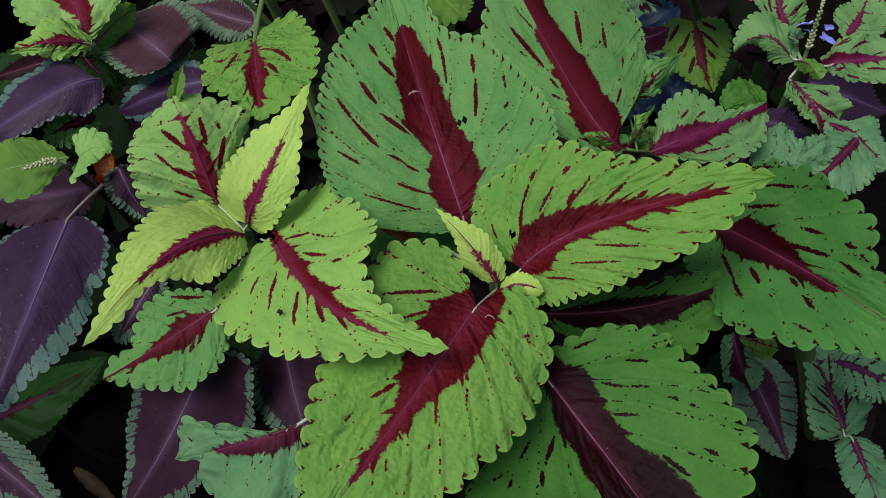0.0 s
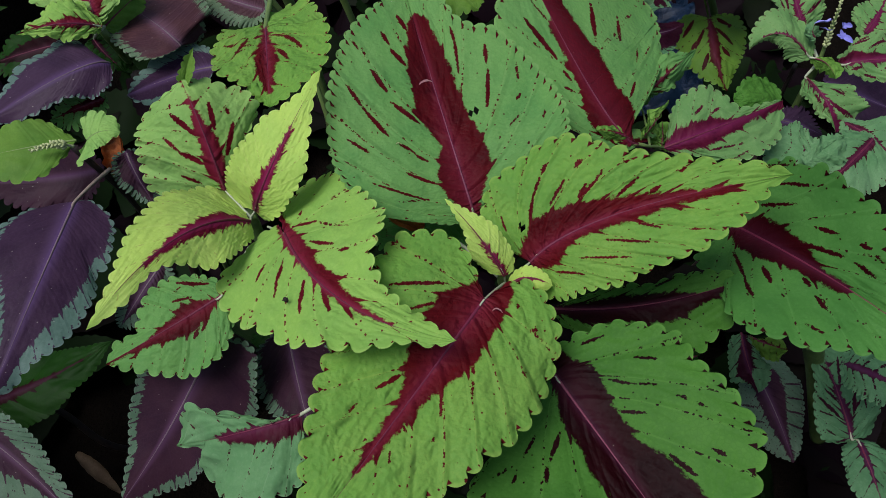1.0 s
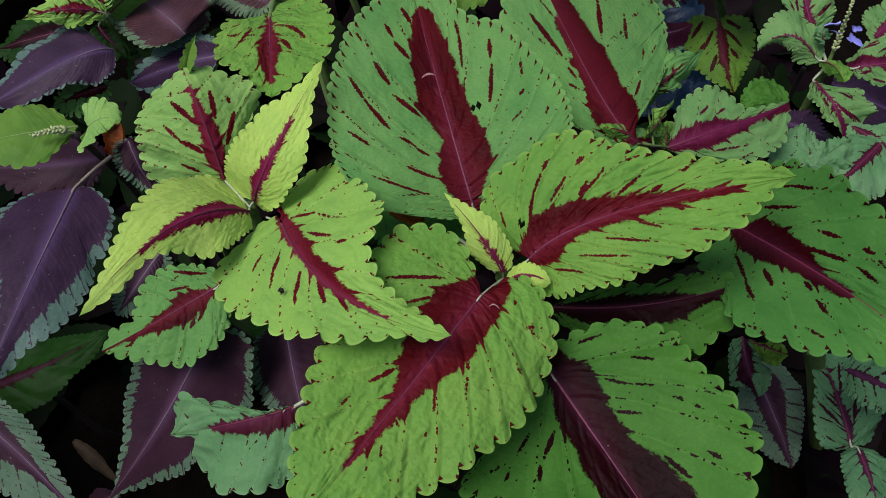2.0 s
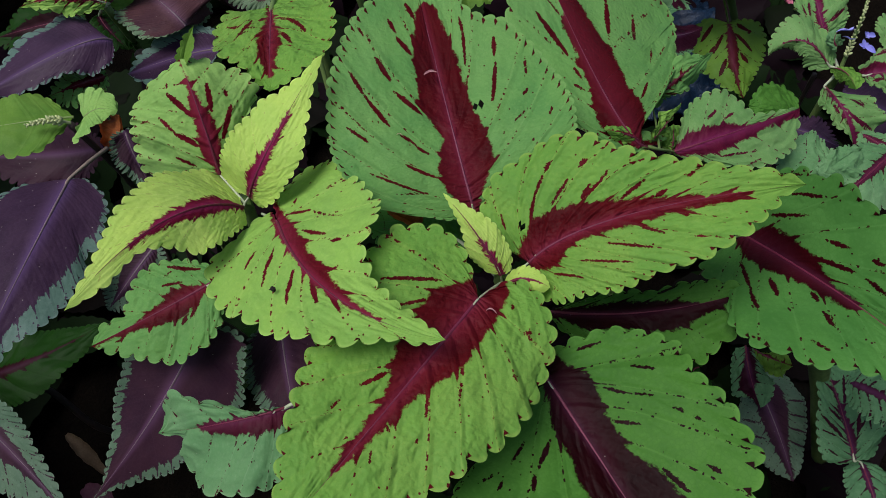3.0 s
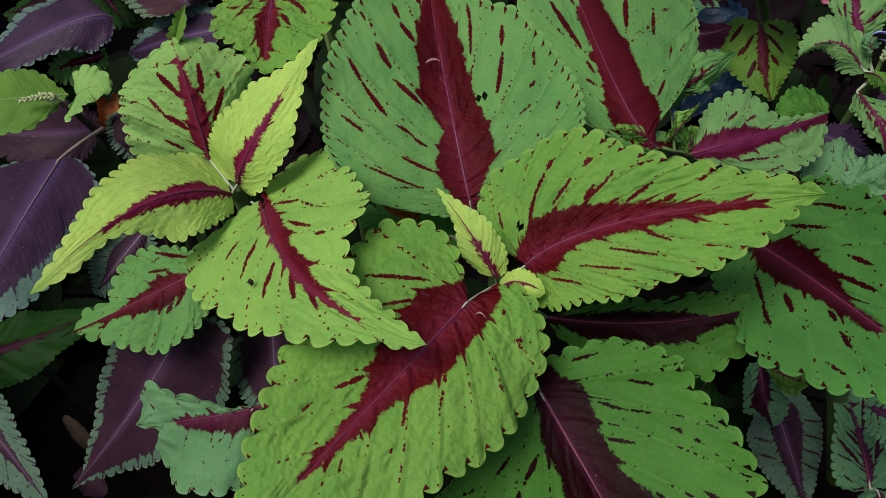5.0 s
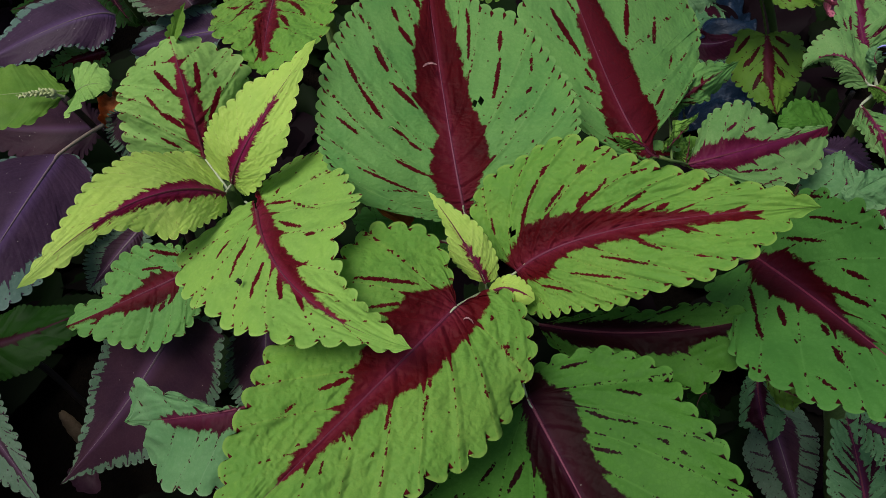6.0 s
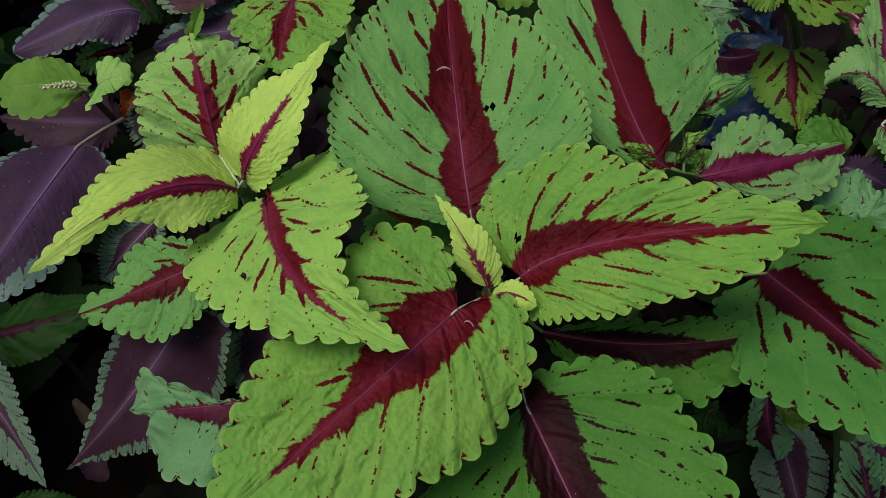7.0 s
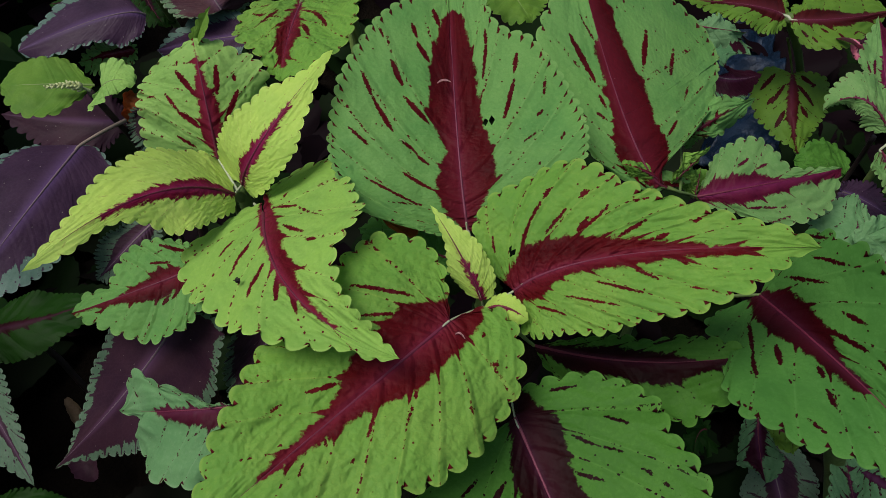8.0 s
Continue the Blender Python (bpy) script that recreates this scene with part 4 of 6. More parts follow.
leaf(shoot, SPRING, (-0.1306, 0.2397, 0.4169), (-0.1384, 0.2573, 0.4472), (-0.1517, 0.2822, 0.4613), (-0.1817, 0.2582, 0.4378), (-0.1105, 0.2801, 0.4392), heart=(0.24, 0.2, 0.14, 0.07, 0.02), teeth=(17, 12), stalk=TOP, lobes=(0.8, 0.8), full=2.0, taper=1.0, fan=3.6, streaks=1.6, veins=6, tooth=0.0038, pucker=0.0008, stalk_size=0.0007, outline=(((0.01, 0.15), (-0.004, 0.407), (0.019, 0.612), (0.162, 0.629), (0.291, 0.623), (0.502, 0.579), (0.726, 0.538), (0.919, 0.468)), ((0.145, 0.109), (0.381, 0.324), (0.557, 0.457), (0.689, 0.451), (0.804, 0.387), (0.854, 0.297), (0.942, 0.196), (0.993, 0.101))), border=((0.02, 0.02, 0.048, 0.101, 0.087, 0.072, 0.065, 0.062, 0.034, 0.013, 0.012), (0.073, 0.073, 0.073, 0.073, 0.074, 0.09, 0.082, 0.034, 0.019, 0.001, -0.1)), dashes=((0.232, 0.089, 0.378, 0.251, 3.4), (0.378, 0.251, 0.582, 0.336, 2.3), (0.487, 0.073, 0.774, 0.205, 3.4), (0.073, 0.171, 0.162, 0.308, 2.3), (0.816, 0.196, 0.863, 0.173, 1.9), (0.577, 0.427, 0.574, 0.489, 2.0), (0.243, -0.1, 0.503, -0.246, 3.0), (0.484, -0.089, 0.731, -0.124, 3.0), (0.643, -0.229, 0.587, -0.234, 2.7), (0.385, 0.422, 0.363, 0.457, 1.6), (0.995, -0.043, 0.94, -0.064, 1.5)), seed=11)
leaf(shoot, PLAIN, (-0.1508, 0.2783, 0.4520), (-0.1498, 0.2860, 0.4620), (-0.1428, 0.2936, 0.4750), (-0.1531, 0.2838, 0.4620), (-0.1434, 0.2842, 0.4680), heart="none", teeth=8, tooth=0.001, fine=5, rib=None, wave=0.0005, pucker=0.0004, streaks=0.0, seed=12)
leaf(shoot, YOUNG, (-0.1109, 0.2256, 0.4174), (-0.0953, 0.2354, 0.4499), (-0.0733, 0.2851, 0.4681), (-0.1201, 0.2388, 0.4470), (-0.0809, 0.2274, 0.4436), heart="slim", streaks=0.1, teeth=(21, 18), tooth=0.002, stalk=TOP, taper=1.25, full=1.35, veins=10, pucker=0.0003, wave=0.001, stalk_size=0.0006, outline=(((-0.061, 0.086), (-0.047, 0.21), (0.172, 0.232), (0.362, 0.231), (0.489, 0.213), (0.602, 0.183), (0.709, 0.164), (0.773, 0.108), (0.842, 0.071), (0.903, 0.039), (0.966, 0.024)), ((-0.045, 0.058), (0.091, 0.126), (0.2, 0.156), (0.307, 0.161), (0.422, 0.175), (0.534, 0.175), (0.621, 0.151), (0.694, 0.117), (0.758, 0.092), (0.84, 0.052), (0.931, 0.024))), border=((0.018, 0.018, 0.024, 0.04, 0.058, 0.04, 0.029, 0.012, 0.004, -0.1, -0.1), (0.022, 0.022, 0.022, 0.024, 0.022, 0.032, 0.027, 0.029, 0.012, -0.1, -0.1)), dashes=((0.737, -0.009, 0.758, -0.009, 1.4),), seed=13)
leaf(shoot, YOUNG, (-0.1124, 0.2185, 0.4174), (-0.1346, 0.1838, 0.4525), (-0.1579, 0.1273, 0.4646), (-0.1214, 0.1719, 0.4400), (-0.1509, 0.2131, 0.4463), heart="slim", streaks=0.1, teeth=(19, 24), tooth=0.0025, stalk=TOP, taper=1.25, full=1.3, veins=10, pucker=0.0003, wave=0.001, stalk_size=0.0006, outline=(((-0.003, 0.069), (0.098, 0.123), (0.194, 0.152), (0.275, 0.17), (0.372, 0.176), (0.448, 0.175), (0.501, 0.132), (0.561, 0.094), (0.682, 0.046), (0.773, 0.043), (0.844, 0.05), (0.931, 0.034)), ((-0.021, 0.05), (-0.096, 0.2), (-0.045, 0.256), (0.04, 0.283), (0.168, 0.258), (0.276, 0.255), (0.376, 0.236), (0.524, 0.178), (0.58, 0.169), (0.704, 0.106), (0.83, 0.044), (0.937, 0.014))), border=((0.015, 0.015, 0.02, 0.039, 0.045, 0.04, 0.034, 0.024, 0.012, -0.1, -0.1), (0.008, 0.008, 0.032, 0.062, 0.054, 0.038, 0.028, 0.012, 0.003, -0.1, -0.1)), dashes=((0.72, 0.005, 0.797, 0.002, 1.3),), seed=14)
leaf(shoot, FRESH, (-0.0904, 0.2063, 0.4236), (-0.0489, 0.1496, 0.4544), (0.0034, 0.1297, 0.4580), (-0.0444, 0.2217, 0.4437), (-0.1044, 0.1490, 0.4318), heart=(0.16, 0.15, 0.1, 0.05, 0.0), streaks=1.0, teeth=(25, 20), stalk=(-0.1058, 0.2231, 0.4050), taper=(1.5, 1.15), full=(1.35, 1.5), lobes=(2.2, 0.5), fan=2.2, tooth=0.0044, pucker=0.0009, stalk_size=0.0006, outline=(((-0.124, 0.026), (-0.304, 0.142), (-0.321, 0.189), (-0.275, 0.247), (-0.169, 0.296), (0.078, 0.355), (0.182, 0.359), (0.367, 0.309), (0.447, 0.193), (0.641, 0.11), (0.84, 0.07), (0.94, 0.027)), ((-0.102, 0.017), (-0.135, 0.076), (-0.055, 0.212), (-0.035, 0.265), (0.01, 0.306), (0.086, 0.329), (0.157, 0.335), (0.36, 0.248), (0.424, 0.235), (0.62, 0.151), (0.822, 0.038), (0.903, 0.027))), border=((0.03, 0.038, 0.06, 0.059, 0.051, 0.056, 0.04, 0.023, 0.011, -0.1, -0.1), (0.017, 0.017, 0.017, 0.007, 0.008, 0.011, 0.015, 0.011, 0.001, -0.1, -0.1)), dashes=((-0.011, 0.04, 0.054, 0.137, 2.5), (0.054, 0.137, 0.215, 0.23, 1.4), (0.133, 0.075, 0.237, 0.136, 2.3), (0.285, 0.132, 0.322, 0.163, 2.8), (-0.039, 0.09, -0.071, 0.104, 2.5), (0.369, 0.035, 0.413, 0.071, 2.1), (0.281, -0.03, 0.396, -0.128, 2.5), (0.121, -0.047, 0.25, -0.154, 2.0), (0.375, -0.005, 0.492, -0.056, 3.0), (0.087, -0.117, 0.129, -0.183, 1.7), (0.417, 0.086, 0.399, 0.031, 2.1), (0.47, -0.113, 0.478, -0.113, 2.3), (0.464, -0.201, 0.461, -0.185, 1.5), (-0.127, 0.176, -0.124, 0.192, 1.5)), seed=15)
leaf(shoot, GREEN, (-0.1393, 0.2016, 0.3611), (-0.1678, 0.1807, 0.3575), (-0.2032, 0.1579, 0.3522), (-0.1462, 0.1544, 0.3506), (-0.1791, 0.2169, 0.3603), heart=(0.2, 0.24, 0.2, 0.1, 0.0), streaks=0.5, teeth=(14, 14), stalk=(-0.1287, 0.2370, 0.3600), full=1.8, taper=1.05, tooth=0.004, pucker=0.001, outline=(((0.0, 0.08), (0.052, 0.208), (0.143, 0.324), (0.283, 0.4), (0.397, 0.44), (0.516, 0.418), (0.62, 0.367), (0.731, 0.278), (0.836, 0.178), (0.939, 0.074)), ((-0.016, 0.125), (0.12, 0.284), (0.281, 0.38), (0.434, 0.392), (0.543, 0.362), (0.627, 0.281), (0.704, 0.2), (0.769, 0.122), (0.841, 0.123), (0.915, 0.109))), border=((0.03, 0.03, 0.03, 0.076, 0.114, 0.138, 0.121, 0.095, 0.054, 0.024, 0.024), (0.009, 0.009, 0.01, 0.051, 0.093, 0.122, 0.073, 0.045, 0.0, -0.1, -0.1)), dashes=((0.403, -0.181, 0.245, -0.129, 2.1), (0.295, -0.312, 0.054, -0.15, 3.0), (0.161, 0.061, 0.316, 0.166, 2.5), (0.332, 0.135, 0.39, 0.174, 3.3), (0.377, -0.248, 0.28, -0.26, 1.3), (0.844, 0.061, 0.798, 0.06, 1.7)), seed=16)
# ---- purple coleus ----
purple = plant("coleus_plant", (-0.25, 0.3, 0.0), "dark purple coleus with ragged green-grey leaf margins", "coleus")
leaf(purple, PURPLE, (-0.2389, 0.2558, 0.3796), (-0.2381, 0.1893, 0.3865), (-0.2466, 0.1230, 0.3786), (-0.2064, 0.2246, 0.3700), (-0.2911, 0.2294, 0.3923), heart=(0.9, 0.76, 0.63, 0.6, 0.64), rib=RIB_DUSK, teeth=(24, 23), stalk=(-0.2329, 0.2939, 0.3650), stalk_material=STEM_TAN, lobes=(-0.6, -0.6), veins=14, tooth=0.0028, pucker=0.0002, outline=(((-0.026, 0.049), (0.027, 0.146), (0.101, 0.197), (0.195, 0.217), (0.308, 0.222), (0.367, 0.192), (0.444, 0.217), (0.527, 0.218), (0.625, 0.201), (0.727, 0.166), (0.848, 0.081), (0.918, 0.061)), ((0.012, 0.075), (0.061, 0.171), (0.145, 0.223), (0.263, 0.267), (0.439, 0.259), (0.645, 0.177), (0.798, 0.082))), seed=17)
leaf(purple, PURPLE, (-0.2342, 0.3546, 0.4036), (-0.2539, 0.3387, 0.4101), (-0.3028, 0.3070, 0.3974), (-0.2642, 0.3128, 0.3970), (-0.2703, 0.3749, 0.4061), heart=((0.95, 0.95, 0.93, 0.9, 0.9), (0.9, 0.84, 0.8, 0.8, 0.8)), rib=RIB_DUSK, teeth=(16, 19), veins=14, tooth=0.0024, pucker=0.0002, outline=(((0.086, 0.124), (0.211, 0.194), (0.405, 0.21), (0.517, 0.182), (0.618, 0.153), (0.716, 0.144), (0.784, 0.147), (0.856, 0.141), (0.924, 0.107), (0.964, 0.069)), ((0.039, 0.04), (0.082, 0.132), (0.114, 0.206), (0.247, 0.325), (0.406, 0.385), (0.525, 0.433), (0.632, 0.435), (0.728, 0.418), (0.816, 0.366), (0.874, 0.262), (0.92, 0.194), (0.976, 0.092))), seed=18)
leaf(purple, RUSSET, (-0.1965, 0.3860, 0.3916), (-0.2161, 0.4013, 0.3977), (-0.2564, 0.4409, 0.3835), (-0.2436, 0.3874, 0.3945), (-0.1857, 0.4363, 0.3951), heart=(0.85, 0.82, 0.8, 0.78, 0.76), streaks=1.6, rib=RIB_DUSK, teeth=(21, 31), veins=14, tooth=0.0026, pucker=0.0002, outline=(((0.027, 0.08), (0.068, 0.174), (0.14, 0.296), (0.286, 0.341), (0.434, 0.363), (0.594, 0.369), (0.706, 0.319), (0.818, 0.22), (0.919, 0.106)), ((-0.048, 0.091), (-0.118, 0.243), (-0.083, 0.447), (0.296, 0.43), (0.576, 0.502), (0.855, 0.534))), seed=19)
leaf(purple, PURPLE, (-0.1730, 0.3763, 0.3810), (-0.1971, 0.3707, 0.3786), (-0.2265, 0.3439, 0.3848), (-0.1992, 0.3378, 0.3746), (-0.2165, 0.3954, 0.3852), heart=(0.62, 0.62, 0.62, 0.65, 0.7), teeth=(15, 15),  rib=RIB_DUSK, veins=14, tooth=0.0026, pucker=0.0002, outline=(((0.016, 0.175), (0.518, 0.243), (0.794, 0.257), (0.942, 0.22), (1.005, 0.1)), ((0.104, 0.215), (0.225, 0.347), (0.373, 0.4), (0.478, 0.371), (0.596, 0.317), (0.737, 0.252), (0.835, 0.2), (0.911, 0.119))), seed=20)
leaf(purple, BROWN, (-0.1509, 0.1721, 0.3351), (-0.1779, 0.1322, 0.3015), (-0.2137, 0.0884, 0.2680), (-0.1205, 0.1475, 0.3149), (-0.2056, 0.1407, 0.2951), heart="rim", rib=RIB_DUSK, teeth=(35, 28), veins=14, tooth=0.0026, pucker=0.0003, outline=(((-0.122, 0.061), (-0.157, 0.147), (-0.124, 0.214), (-0.047, 0.255), (0.061, 0.301), (0.159, 0.338), (0.282, 0.336), (0.454, 0.265), (0.648, 0.233), (0.762, 0.147), (0.837, 0.096), (0.905, 0.04)), ((0.072, 0.135), (0.225, 0.259), (0.369, 0.325), (0.458, 0.287), (0.545, 0.25), (0.619, 0.201), (0.683, 0.143), (0.753, 0.095), (0.82, 0.063), (0.882, 0.034), (0.946, 0.01))), seed=21)
leaf(purple, BROWN, (-0.1146, 0.2140, 0.2900), (-0.0950, 0.1604, 0.3100), (-0.0797, 0.1197, 0.3000), (-0.0681, 0.1681, 0.3100), (-0.1239, 0.1680, 0.3000), heart="full", teeth=26,  rib=RIB_DUSK, veins=14, pucker=0.0006, seed=22)
leaf(purple, BROWN, (-0.1866, 0.2269, 0.3520), (-0.1971, 0.2060, 0.3470), (-0.2071, 0.1872, 0.3400), (-0.1883, 0.1973, 0.3420), (-0.2114, 0.2109, 0.3470), heart="half", streaks=2.0, teeth=23,  fine=5, rib=RIB_DUSK, veins=14, pucker=0.0006, seed=23)
leaf(purple, RUSSET, (-0.1532, 0.4522, 0.3700), (-0.1814, 0.4614, 0.3720), (-0.2125, 0.4779, 0.3700), (-0.1804, 0.4449, 0.3650), (-0.1790, 0.4927, 0.3750), heart="half", teeth=23,  fine=5, rib=RIB_DUSK, veins=14, pucker=0.0006, seed=24)
leaf(purple, BROWN, (-0.2264, 0.3102, 0.3620), (-0.2176, 0.2951, 0.3570), (-0.2032, 0.2756, 0.3520), (-0.2069, 0.2989, 0.3520), (-0.2267, 0.2893, 0.3570), heart="rim", streaks=2.0, teeth=18,  fine=5, rib=RIB_DUSK, veins=14, pucker=0.0006, seed=25)
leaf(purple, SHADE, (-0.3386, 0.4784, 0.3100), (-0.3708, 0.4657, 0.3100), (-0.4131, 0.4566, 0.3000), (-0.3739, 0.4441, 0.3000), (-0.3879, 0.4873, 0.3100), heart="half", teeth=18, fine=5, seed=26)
leaf(purple, BROWN, (-0.2632, 0.3200, 0.3300), (-0.2946, 0.3121, 0.3300), (-0.3505, 0.3044, 0.3300), (-0.3014, 0.2911, 0.3200), (-0.3062, 0.3362, 0.3300), heart=(1.2, 1.2, 1.2, 1.2, 1.2), rib=None, teeth=18, fine=5, pucker=0.0003, seed=27)
stem_between(purple, (-0.24, 0.31, -0.01), (-0.2321, 0.3027, 0.3600), 0.004, STEM_DARK)
stem_between(purple, (-0.22, 0.37, -0.01), (-0.2348, 0.3788, 0.3700), 0.004, STEM_DARK)
stem_between(purple, (-0.15, 0.2, -0.01), (-0.1431, 0.1880, 0.3350), 0.0035, STEM_DARK)
# ---- shoot behind the purple coleus ----
back_shoot = plant("coleus_plant", (-0.27, 0.4, 0.0), "young coleus with cool green leaves and crimson hearts", "coleus")
KNOT = (-0.2446, 0.3810, 0.4100)
leaf(back_shoot, FRESH, (-0.2446, 0.3808, 0.4119), (-0.2636, 0.3685, 0.4244), (-0.2930, 0.3637, 0.4181), (-0.2601, 0.3630, 0.4160), (-0.2664, 0.3876, 0.4280), heart="wide", streaks=0.1, teeth=(10, 14), stalk=KNOT, fine=5, tooth=0.0022, outline=(((0.012, 0.06), (0.099, 0.095), (0.222, 0.146), (0.414, 0.168), (0.608, 0.118), (0.788, 0.079), (0.914, 0.03)), ((-0.029, 0.114), (0.08, 0.236), (0.079, 0.352), (0.248, 0.344), (0.455, 0.319), (0.649, 0.311), (0.752, 0.246), (0.773, 0.144), (0.843, 0.093), (0.916, 0.017))), border=((0.014, 0.014, 0.014, 0.026, 0.041, 0.047, 0.043, 0.022, 0.006, -0.1, -0.1), (0.018, 0.018, 0.018, 0.056, 0.083, 0.098, 0.07, 0.044, 0.027, 0.017, 0.017)), dashes=((0.772, -0.011, 0.855, -0.021, 1.0),), seed=28)
leaf(back_shoot, SPRING, (-0.2539, 0.3943, 0.4053), (-0.2576, 0.4063, 0.4197), (-0.2749, 0.4528, 0.4297), (-0.2998, 0.3983, 0.4250), (-0.2285, 0.4064, 0.4250), heart="broad", streaks=0.2, teeth=(14, 12), stalk=KNOT, tooth=0.003, outline=(((0.091, 0.023), (0.247, 0.141), (0.345, 0.325), (0.451, 0.469), (0.525, 0.52), (0.606, 0.555), (0.686, 0.564), (0.781, 0.523)), ((0.04, 0.056), (0.169, 0.144), (0.258, 0.24), (0.336, 0.313), (0.38, 0.392), (0.433, 0.436), (0.524, 0.434))), border=((0.0, 0.0, 0.0, 0.001, 0.005, 0.009, 0.027, 0.163, 0.147, 0.127, 0.127), (0.03, 0.03, 0.03, 0.058, 0.094, 0.129, 0.147, 0.148, 0.126, 0.126, 0.126)), dashes=((0.407, 0.213, 0.519, 0.212, 1.1),), seed=29)
leaf(back_shoot, PLAIN, (-0.2505, 0.3947, 0.4000), (-0.2421, 0.4165, 0.4000), (-0.2314, 0.4380, 0.4000), (-0.2487, 0.4192, 0.4100), (-0.2341, 0.4159, 0.3900), heart="none", teeth=14, tooth=0.002, stalk=KNOT, fine=5, streaks=0.0, seed=30)
leaf(back_shoot, SHADE, (-0.2763, 0.4150, 0.3700), (-0.2649, 0.4017, 0.3680), (-0.2472, 0.3868, 0.3650), (-0.2478, 0.4057, 0.3700), (-0.2818, 0.3958, 0.3650), heart="slim", teeth=12, fine=5, stalk=KNOT, seed=31)
leaf(back_shoot, GREEN, (-0.2420, 0.3392, 0.3850), (-0.2564, 0.3304, 0.3850), (-0.2760, 0.3230, 0.3800), (-0.2588, 0.3212, 0.3780), (-0.2616, 0.3419, 0.3850), heart="wide", teeth=14, fine=5, seed=32)
stem_between(back_shoot, (-0.26, 0.41, -0.01), (-0.2501, 0.3889, 0.4020), 0.0025)
# ---- flowering plant with a cream spike ----
spike = plant("coleus_plant", (-0.27, 0.3, 0.0), "plain green coleus with a small cream flower spike", "coleus")
leaf(spike, PLAIN, (-0.2436, 0.2947, 0.3933), (-0.2682, 0.2827, 0.3995), (-0.2956, 0.2755, 0.3976), (-0.2592, 0.2579, 0.3929), (-0.2781, 0.3100, 0.3975), heart="none", streaks=0.0, teeth=(9, 10), rib=RIB_GREEN, fine=6, full=2.2, taper=0.85, pucker=0.0006, wave=0.001, tooth=0.0028, outline=(((0.1, 0.117), (0.195, 0.204), (0.31, 0.317), (0.458, 0.41), (0.6, 0.405), (0.725, 0.358), (0.86, 0.25)), ((0.047, 0.085), (0.123, 0.169), (0.208, 0.341), (0.397, 0.461), (0.663, 0.451), (0.854, 0.465), (0.994, 0.335))), seed=33)
leaf(spike, SPRING, (-0.2282, 0.2845, 0.4060), (-0.2188, 0.2882, 0.4100), (-0.2087, 0.2906, 0.4070), (-0.2364, 0.3065, 0.4090), (-0.2193, 0.2685, 0.4060), heart="none", streaks=0.0, teeth=(7, 10), rib=RIB_GREEN, rib_size=0.0004, veins=5, fine=6, pucker=0.0003, wave=0.0012, tooth=0.0016, outline=(((-0.1, 0.2), (-0.12, 0.48), (0.05, 0.74), (0.33, 0.8), (0.66, 0.55), (0.92, 0.3)), ((-0.3, 0.16), (-0.62, 0.28), (-0.68, 0.42), (-0.32, 0.55), (0.02, 0.6), (0.35, 0.55), (0.66, 0.38), (0.95, 0.13))), seed=34)
part("spike_stem", tube([(-0.2424, 0.2881, 0.3950), (-0.2498, 0.2838, 0.4020), (-0.2610, 0.2754, 0.4050)], [0.0011, 0.001, 0.0006], 6), CREAM, spike)
bud_spike(spike, ((-0.2441, 0.2854, 0.4000), (-0.2502, 0.2821, 0.4040), (-0.2612, 0.2759, 0.4050)), 36, 0.0017, CREAM)
stem_between(spike, (-0.25, 0.3, -0.01), (-0.2422, 0.2872, 0.3950), 0.002, STEM_DARK)
# ---- coleus behind, with a long dark-hearted leaf ----
behind = plant("coleus_plant", (0.11, 0.28, 0.0), "green coleus with dark red hearts, crowded behind", "coleus")
CROWN = (0.1261, 0.2979, 0.3950)
stem_between(behind, (0.13, 0.31, -0.01), (0.1243, 0.2937, 0.3820), 0.0035)
leaf(behind, GREEN, (0.1167, 0.2946, 0.4001), (0.0835, 0.3271, 0.4215), (0.0305, 0.4626, 0.4458), (0.0534, 0.3138, 0.4180), (0.1402, 0.3605, 0.4023), heart=((0.35, 0.3, 0.2, 0.1, 0.02), (0.44, 0.29, 0.17, 0.09, 0.02)), lobes=(0.3, 1.6), teeth=(23, 38), stalk=CROWN, full=(1.6, 2.8), taper=(1.0, 0.8), fan=2.6, veins=7, tooth=0.003, pucker=0.001, stalk_material=STEM_GREEN, stalk_size=0.0009, outline=(((0.139, 0.017), (0.266, 0.065), (0.35, 0.106), (0.483, 0.146), (0.628, 0.177), (0.731, 0.182), (0.794, 0.145), (0.836, 0.102)), ((-0.126, 0.028), (0.222, 0.128), (0.369, 0.2), (0.488, 0.31), (0.566, 0.372), (0.643, 0.414), (0.707, 0.45), (0.761, 0.474), (0.71, 0.454), (0.78, 0.464), (0.819, 0.444))), border=((0.004, 0.004, 0.004, 0.025, 0.051, 0.063, 0.045, 0.024, 0.019, -0.1, -0.1), (0.013, 0.031, 0.052, 0.072, 0.095, 0.119, 0.097, 0.115, 0.089, 0.069, 0.069)), dashes=((0.762, -0.183, 0.639, -0.126, 3.7), (0.724, -0.276, 0.618, -0.216, 2.8), (0.606, -0.284, 0.539, -0.24, 1.8), (0.459, -0.185, 0.375, -0.119, 2.6), (0.708, 0.01, 0.788, 0.034, 1.3), (0.743, 0.082, 0.604, 0.045, 3.5), (0.516, 0.074, 0.482, 0.052, 1.7), (0.569, 0.048, 0.515, 0.042, 2.1)), seed=35)
